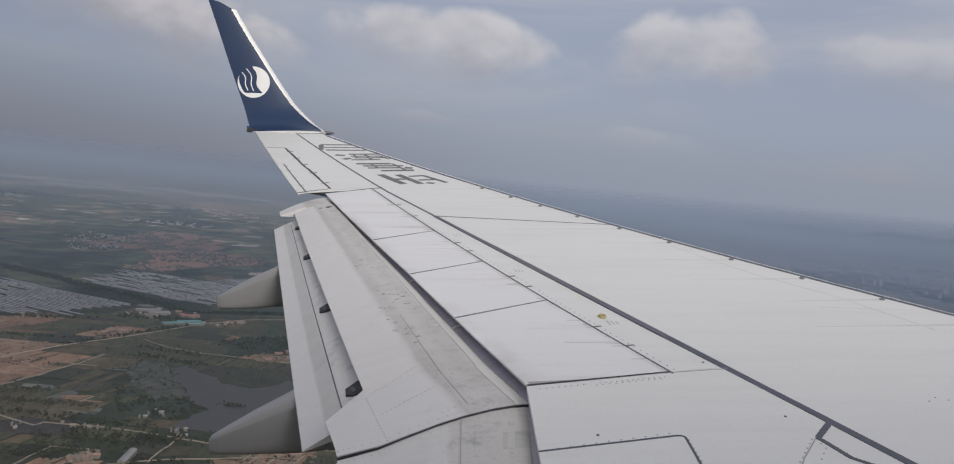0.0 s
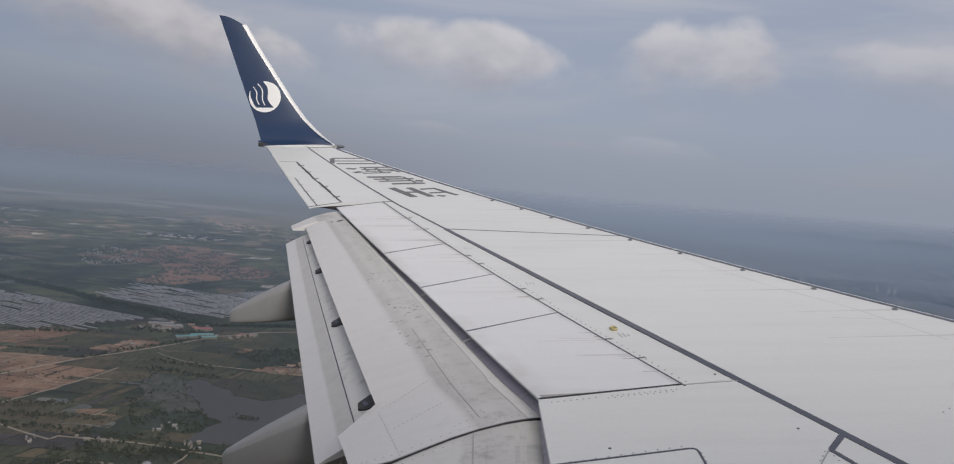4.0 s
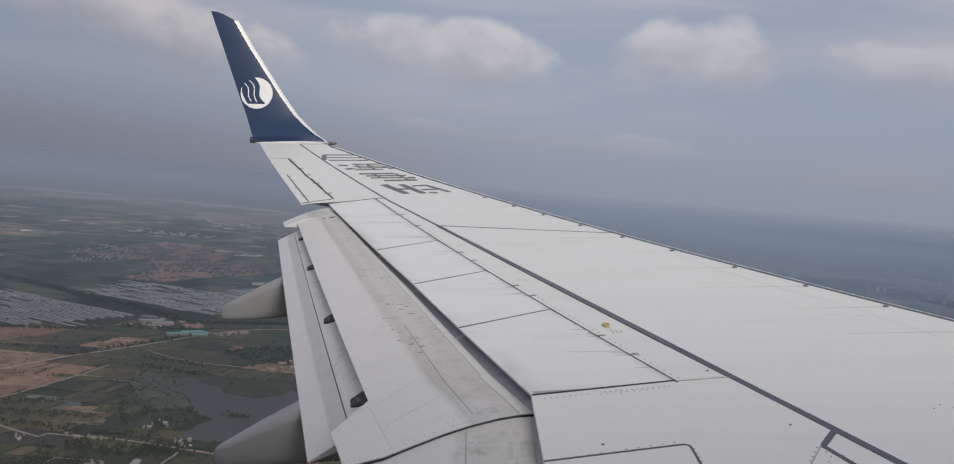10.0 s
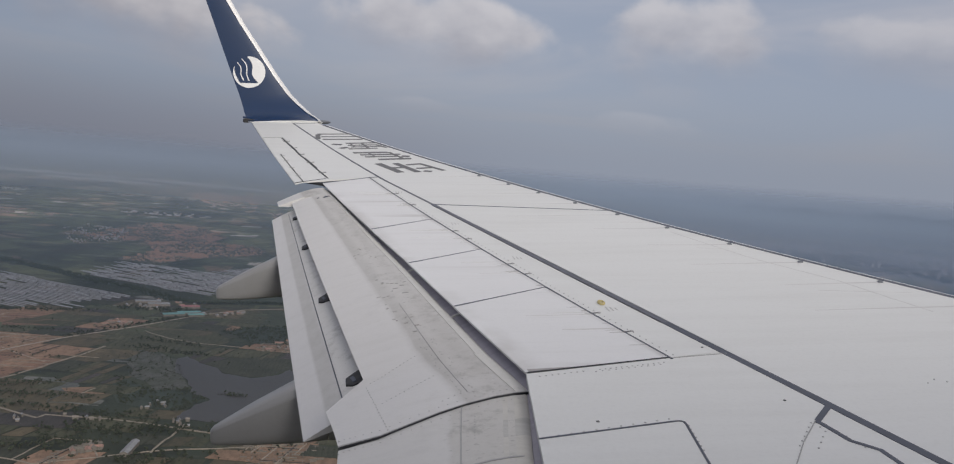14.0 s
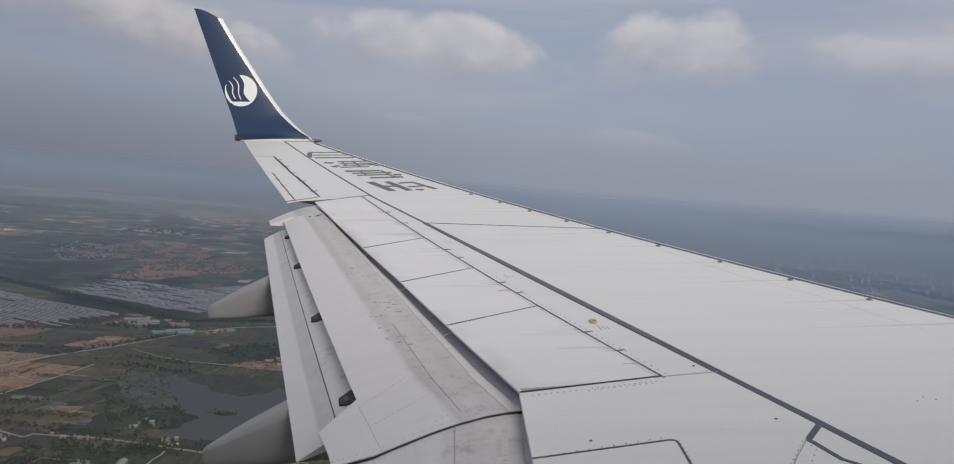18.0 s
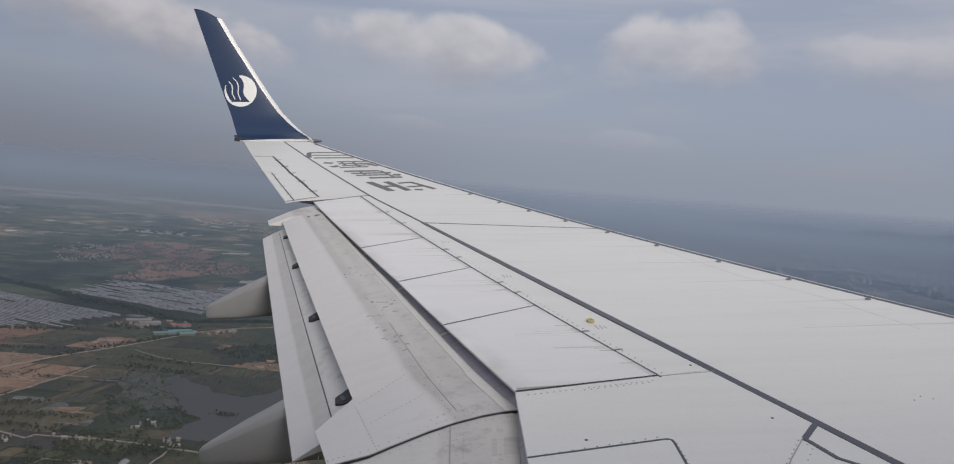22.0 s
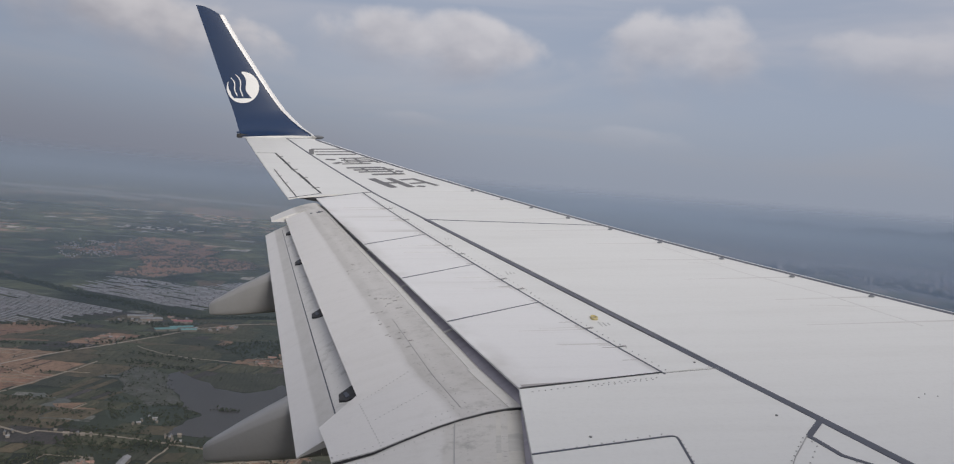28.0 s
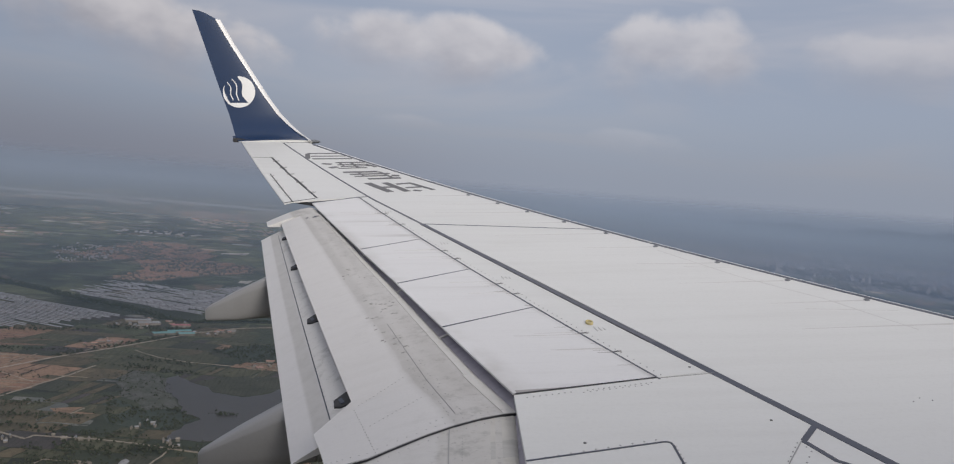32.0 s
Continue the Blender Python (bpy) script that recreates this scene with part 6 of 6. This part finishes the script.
settlement("village", [(-1637, 5095), (-1628, 5603), (-1320, 5358), (-1133, 4499), (-1322, 4289)], 170, SHEET, "distant pale sheds beside a village", 0.5)
settlement("village", [(-2419, 12641), (-1528, 13431), (-1063, 9410), (-1511, 9161)], 600, TILE, "far village of pale and red roofs", 1.1)
settlement("village", [(-2900, 6300), (-2300, 6500), (-2200, 5900), (-2700, 5700)], 220, TILE, "distant village of red-brown roofs", 0.9)
settlement("village", [(-1900, 4300), (-1600, 4350), (-1550, 4150), (-1850, 4100)], 9, SHEET, "long white sheds on the plain", 1.6)
settlement("village", [(513, 1910), (827, 1991), (864, 1584), (740, 1416), (600, 1441), (590, 1583)], 420, TILE, "dense village of clay tile roofs")
for cx, cy, n, sp in ((-2600, 6200, 30, 300), (-1500, 7200, 40, 350), (-3800, 9500, 60, 500), (-700, 8600, 50, 420), (-2200, 10500, 60, 600), (-5200, 13500, 70, 800), (300, 6900, 50, 400)):
    settlement("village", [(cx - sp, cy - sp * 0.6), (cx + sp, cy - sp * 0.4), (cx + sp * 0.8, cy + sp * 0.6), (cx - sp * 0.9, cy + sp * 0.5)], n, (TILE, SHEET)[n % 20 == 0], "scattered pale and red roofs on the far plain", 1.5)
settlement("city", [(1000, 6600), (1500, 11500), (7500, 12500), (9000, 7000), (5500, 5700), (2500, 5900)], 11000, CITY_ROOF, "hazy city of pale blocks on the plain", 0.62, 0.9, CONCRETE, 0.06, 0.22)
settlement("city", [(1200, 7000), (1500, 11500), (7500, 12500), (8000, 7400), (4500, 6400)], 700, CITY_ROOF, "tall pale apartment blocks in the haze", 1.0, 8.0, CONCRETE, 0.22, 0.3)
settlement("city", [(700, 7500), (1300, 14000), (2500, 25000), (15000, 23000), (12000, 10000)], 3000, PLASTER, "hazy suburb of pale low blocks", 2.4, 3.0, CONCRETE)

# loose farmsteads and roadside blocks out on the plain
verts, faces = [], [[], []]
done = 0
while done < 3000:
    d, a = 6300.0 * math.exp(rng.random() * 1.35), radians(rng.uniform(-30, 42))
    x, y = d * math.sin(a), d * math.cos(a)
    if noise.noise(Vector((x * 0.0006, y * 0.0004, 7.7))) + 0.5 * noise.noise(Vector((x * 0.003, y * 0.0015, 1.7))) > 0.12 or rng.random() < 0.02:
        k = rng.uniform(0.8, 1.5) * d / 9000
        house_geometry(x, y, 9 * k, rng.uniform(16, 34) * k, rng.uniform(4, 11), 1.5, 0.2 + rng.choice((0, math.pi / 2)) + rng.uniform(-0.1, 0.1), 0, verts, faces)
        done += 1
me = mesh("far_hamlets", verts, faces[0] + faces[1], [PLASTER, TILE])
me.polygons.foreach_set("material_index", [0] * len(faces[0]) + [1] * len(faces[1]))
tagged(new("far_hamlets", me), "scattered pale hamlets across the hazy plain", "village", kind="stuff")


def blob(c, r, verts, faces, squash=0.8):
    """A small uneven leaf clump."""
    k = len(verts)
    t = 0.851
    for p in ((0, 0, 1), (0.894, 0, 0.447), (0.276, t, 0.447), (-0.724, 0.526, 0.447), (-0.724, -0.526, 0.447), (0.276, -t, 0.447), (0.724, 0.526, -0.447), (-0.276, t, -0.447), (-0.894, 0, -0.447), (-0.276, -t, -0.447), (0.724, -0.526, -0.447), (0, 0, -1)):
        j = r * rng.uniform(0.7, 1.3)
        verts.append(far(c[0] + p[0] * j, c[1] + p[1] * j, c[2] + p[2] * j * squash))
    for f in ((0, 1, 2), (0, 2, 3), (0, 3, 4), (0, 4, 5), (0, 5, 1), (1, 6, 2), (2, 7, 3), (3, 8, 4), (4, 9, 5), (5, 10, 1), (6, 7, 2), (7, 8, 3), (8, 9, 4), (9, 10, 5), (10, 6, 1), (11, 7, 6), (11, 8, 7), (11, 9, 8), (11, 10, 9), (11, 6, 10)):
        faces.append(tuple(k + i for i in f))


def trees(points, label, low=4.0, high=10.0, clumps=5):
    """A belt or grove: tapered trunks under crowns of several clumps, one mesh."""
    verts, crown, trunk = [], [], []
    for x, y in points:
        h = rng.uniform(low, high)
        k = len(verts)
        for r, z in ((0.3, 0.0), (0.16, h * 0.6)):
            verts += [far(x + r * a, y + r * b, z) for a, b in ((1, 0), (-0.5, 0.87), (-0.5, -0.87))]
        trunk += [(k, k + 1, k + 4, k + 3), (k + 1, k + 2, k + 5, k + 4), (k + 2, k, k + 3, k + 5)]
        for _ in range(clumps):
            blob((x + rng.gauss(0, h * 0.2), y + rng.gauss(0, h * 0.2), h * rng.uniform(0.45, 0.95)), h * rng.uniform(0.16, 0.32), verts, crown)
    me = mesh("tree_belt", verts, crown + trunk, [LEAF, BARK])
    me.polygons.foreach_set("material_index", [0] * len(crown) + [1] * len(trunk))
    return tagged(new("tree_belt", me), label, "trees", kind="stuff")


def along(a, b, n, side):
    return [(lerp(a[0], b[0], t) + rng.gauss(0, side), lerp(a[1], b[1], t) + rng.gauss(0, side)) for t in [rng.random() for _ in range(n)]]


def within(poly, n):
    xs, ys = [p[0] for p in poly], [p[1] for p in poly]
    out = []
    while len(out) < n:
        q = (rng.uniform(min(xs), max(xs)), rng.uniform(min(ys), max(ys)))
        if inside(poly, *q) and noise.noise(Vector((q[0] * 0.03, q[1] * 0.02, 5.1))) > rng.uniform(-0.5, 0.2):
            out.append(q)
    return out


BELT = ((-1800, 3900), (-1506, 3657), (-1318, 3514), (-1045, 3274), (-866, 3078), (-726, 2986), (-528, 2759), (-453, 2739), (-317, 2800), (0, 2900))
for a, b in zip(BELT, BELT[1:]):
    d = (Vector(b) - Vector(a)).normalized() * 0.5
    w = 26 if a[0] < -700 else 16
    vs, fs = slab([(a[0] - d.y * w * 2, a[1] + d.x * w * 2), (a[0] + d.y * w * 2, a[1] - d.x * w * 2), (b[0] + d.y * w * 2, b[1] - d.x * w * 2), (b[0] - d.y * w * 2, b[1] + d.x * w * 2)], 0.66)
    settle("field", vs, fs, WOOD, ground)
    trees(along(a, b, int(math.dist(a, b) * 0.75), w * 0.62), "dark tree belt along a canal among greenhouses", 4, 9, 4)
trees(within(ZONES[1][1], 170), "dark flooded scrub at the pond's edge", 1.5, 4)
trees(within(ZONES[15][1], 300), "dark wood beside the pond", 2.5, 5.5)
trees(within(ZONES[16][1], 480), "dark wood beyond the pond", 3, 6)
trees([(rng.gauss(-204, 13), rng.gauss(1657, 8)) for _ in range(46)], "bushy islet standing in the pond", 2, 5)
trees(along((-640, 1640), (-520, 1680), 90, 14), "dark bushes below the bare plots", 2, 6)
trees(along((-600, 1590), (-440, 1585), 110, 14), "dark bushes between fields", 2, 6)
trees(along((-580, 1520), (-300, 1470), 130, 12), "roadside trees along the dirt road", 3, 7)
trees(along((-290, 1425), (-60, 1440), 90, 9), "green bank of bushes below the pond", 2, 5)
trees(along((-440, 1400), (-250, 1410), 120, 20), "grove south of the dirt road", 4, 8)
trees(along((-460, 1300), (-330, 1360), 90, 20), "grove round brick plots", 3, 8)
trees(along((-330, 1250), (-190, 1300), 70, 18), "grove at a field edge", 3, 8)
trees(along((-770, 1850), (-560, 1950), 34, 22), "single trees on bare plots", 2, 5)
trees(along((-650, 2100), (-430, 2520), 120, 9), "roadside trees along the country road", 3, 7)
trees(along((-640, 2560), (-420, 2580), 120, 18), "trees round workshop sheds", 4, 8)
trees(along((-500, 2150), (-330, 2080), 90, 12), "hedge between green fields", 2, 6)
trees(along((-480, 2050), (-330, 1990), 120, 14), "dark scrub above the pond", 2, 6)
trees(along((-930, 2420), (-700, 2480), 110, 14), "hedge below the greenhouses", 3, 7)
trees(along((-820, 2180), (-640, 2190), 70, 9), "hedge between bare plots", 2, 6)


def lone_tree(h):
    """One field tree at the origin: tapered trunk with two limbs under a crown of uneven clumps."""
    top = thing("tree", "small dark green tree standing in a field", "tree", "lone field trees")
    bm = bmesh.new()
    for base, tip, r in ((Vector((0, 0, -0.3)), Vector((0, 0, h * 0.65)), 0.22), (Vector((0, 0, h * 0.35)), Vector((h * 0.16, 0.1, h * 0.65)), 0.11), (Vector((0, 0, h * 0.4)), Vector((-h * 0.15, h * 0.08, h * 0.68)), 0.1)):
        rings = [[bm.verts.new(p + Vector((q * math.cos(a * 1.2566), q * math.sin(a * 1.2566), 0))) for a in range(5)] for p, q in ((base, r), (tip, r * 0.45))]
        for i in range(5):
            bm.faces.new((rings[0][i], rings[0][(i + 1) % 5], rings[1][(i + 1) % 5], rings[1][i]))
    part("trunk", bm, BARK, top)
    verts, faces = [], []
    for _ in range(9):
        blob((rng.gauss(0, h * 0.19), rng.gauss(0, h * 0.19), h * rng.uniform(0.45, 0.98)), h * rng.uniform(0.12, 0.26), verts, faces)
    part("crown", mesh("crown", verts, faces, LEAF), None, top)
    return top


grown = [lone_tree(h) for h in (3.0, 3.8, 4.6, 5.4)]
placed = 0
while placed < 280:
    x, y = rng.uniform(-950, 0), rng.uniform(1150, 2560)
    if x < -0.52 * y - 40 or inside(ZONES[0][1], x, y):
        continue
    spot = Matrix.Translation((x, y, 0.1)) @ Matrix.Rotation(rng.uniform(0, 6.28), 4, "Z")
    if placed < 4:
        grown[placed].matrix_world = spot
    else:
        copy_thing(grown[placed % 4], spot)
    placed += 1
for poly in ([(-2300, 4080), (-1700, 4190), (-1500, 3930), (-1560, 3700), (-1900, 3690)], [(-900, 7200), (-200, 7500), (0, 6800), (-600, 6500)]):
    vs, fs = slab(poly, 0.5)
    settle("field", vs, fs, WOOD, ground)
trees(within([(-173, 1398), (-121, 1432), (-40, 1423), (-30, 1250), (-113, 1240), (-149, 1300)], 40), "single trees among cleared brick plots", 2, 5)

# low walls left standing on the cleared plots
verts, faces = [], []
for poly in (ZONES[10][1], ZONES[11][1], ZONES[12][1]):
    for x, y in within(poly, 150):
        turn, n, k = 0.1 + rng.choice((0.0, math.pi / 2)), rng.uniform(4, 16), len(verts)
        c, q, h = math.cos(turn), math.sin(turn), rng.uniform(0.8, 2.4)
        for z in (0.0, h):
            verts += [(x + a * c - b * q, y + a * q + b * c, z) for a, b in ((-n / 2, -0.35), (n / 2, -0.35), (n / 2, 0.35), (-n / 2, 0.35))]
        faces += [(k + 4, k + 5, k + 6, k + 7)] + [(k + i, k + (i + 1) % 4, k + 4 + (i + 1) % 4, k + 4 + i) for i in range(4)]
settle("ruined_walls", verts, faces, PLASTER, None, "low brick walls left on cleared plots", "walls", "stuff")

# ---- hills ----


def hill(name, pts, half, label):
    """A wooded ridge along (x, y, height) points."""
    line = []
    for a, b in zip(pts, pts[1:]):
        line += [Vector(a).lerp(Vector(b), i / 8) for i in range(8)]
    line.append(Vector(pts[-1]))
    verts, faces, m = [], [], 9
    for i, p in enumerate(line):
        d = (line[min(i + 1, len(line) - 1)] - line[max(i - 1, 0)])
        nrm = Vector((-d.y, d.x)).normalized()
        for j in range(m):
            t = -1 + 2 * j / (m - 1)
            h = p.z * (math.cos(t * math.pi / 2) ** 1.5) * (0.9 + 0.25 * noise.noise(Vector((p.x * 0.0009, p.y * 0.0009, t)))) 
            verts.append(far(p.x + nrm.x * t * half, p.y + nrm.y * t * half, h - 2))
    for i in range(len(line) - 1):
        for j in range(m - 1):
            a = i * m + j
            faces.append((a, a + 1, a + 1 + m, a + m))
    return settle(name, verts, faces, WOOD, None, label, "hill", "structure", True)


hill("wooded_hill", [(620, 4350, 20), (800, 4180, 90), (980, 4040, 135), (1180, 3960, 80), (1400, 3900, 25)], 260, "dark wooded hill before the city")
hill("hills", [(5100, 33000, 60), (9500, 32300, 560), (13600, 29700, 700), (17800, 28000, 790), (23000, 26300, 740), (29700, 23800, 850), (34000, 17800, 720)], 3200, "low blue wooded ridge in the haze")

# ---- unseen fuselage round the window, long and dark to dim the wing root ----
hull = thing("fuselage", "unseen airliner fuselage, slate grey to dim the wing root, with a cabin window opening", "fuselage", m=CRAFT)
verts, faces, RAD, ZC = [], [], 1.88, 1.35
XS = [-24.0, -18.0, -13.0, -11.5, -10.0, -9.0, -8.62, -8.0, -7.5, -6.5, -5.0, -3.5, -1.5, 0.5, 4.0, 9.0, 14.0]
AN = [-62, -45, -30, -15, -4, 4, 11, 18, 25.5, 35, 50, 70, 90, 120, 150, 180, 210, 240, 270, 298]
for x in XS:
    for r in (RAD, RAD - 0.12):
        verts += [(x, r * math.cos(radians(a)), ZC + r * math.sin(radians(a))) for a in AN]
n = len(AN)
for i in range(len(XS) - 1):
    for j in range(n):
        if XS[i] == -8.62 and AN[j] in (4, 11, 18):
            continue
        k = (j + 1) % n
        a, b = i * 2 * n, (i + 1) * 2 * n
        faces += [(a + j, b + j, b + k, a + k), (a + n + j, a + n + k, b + n + k, b + n + j)]
part("hull_skin", mesh("hull_skin", verts, faces, HULL), None, hull, "unseen hull, slate grey to cut bounce", True)
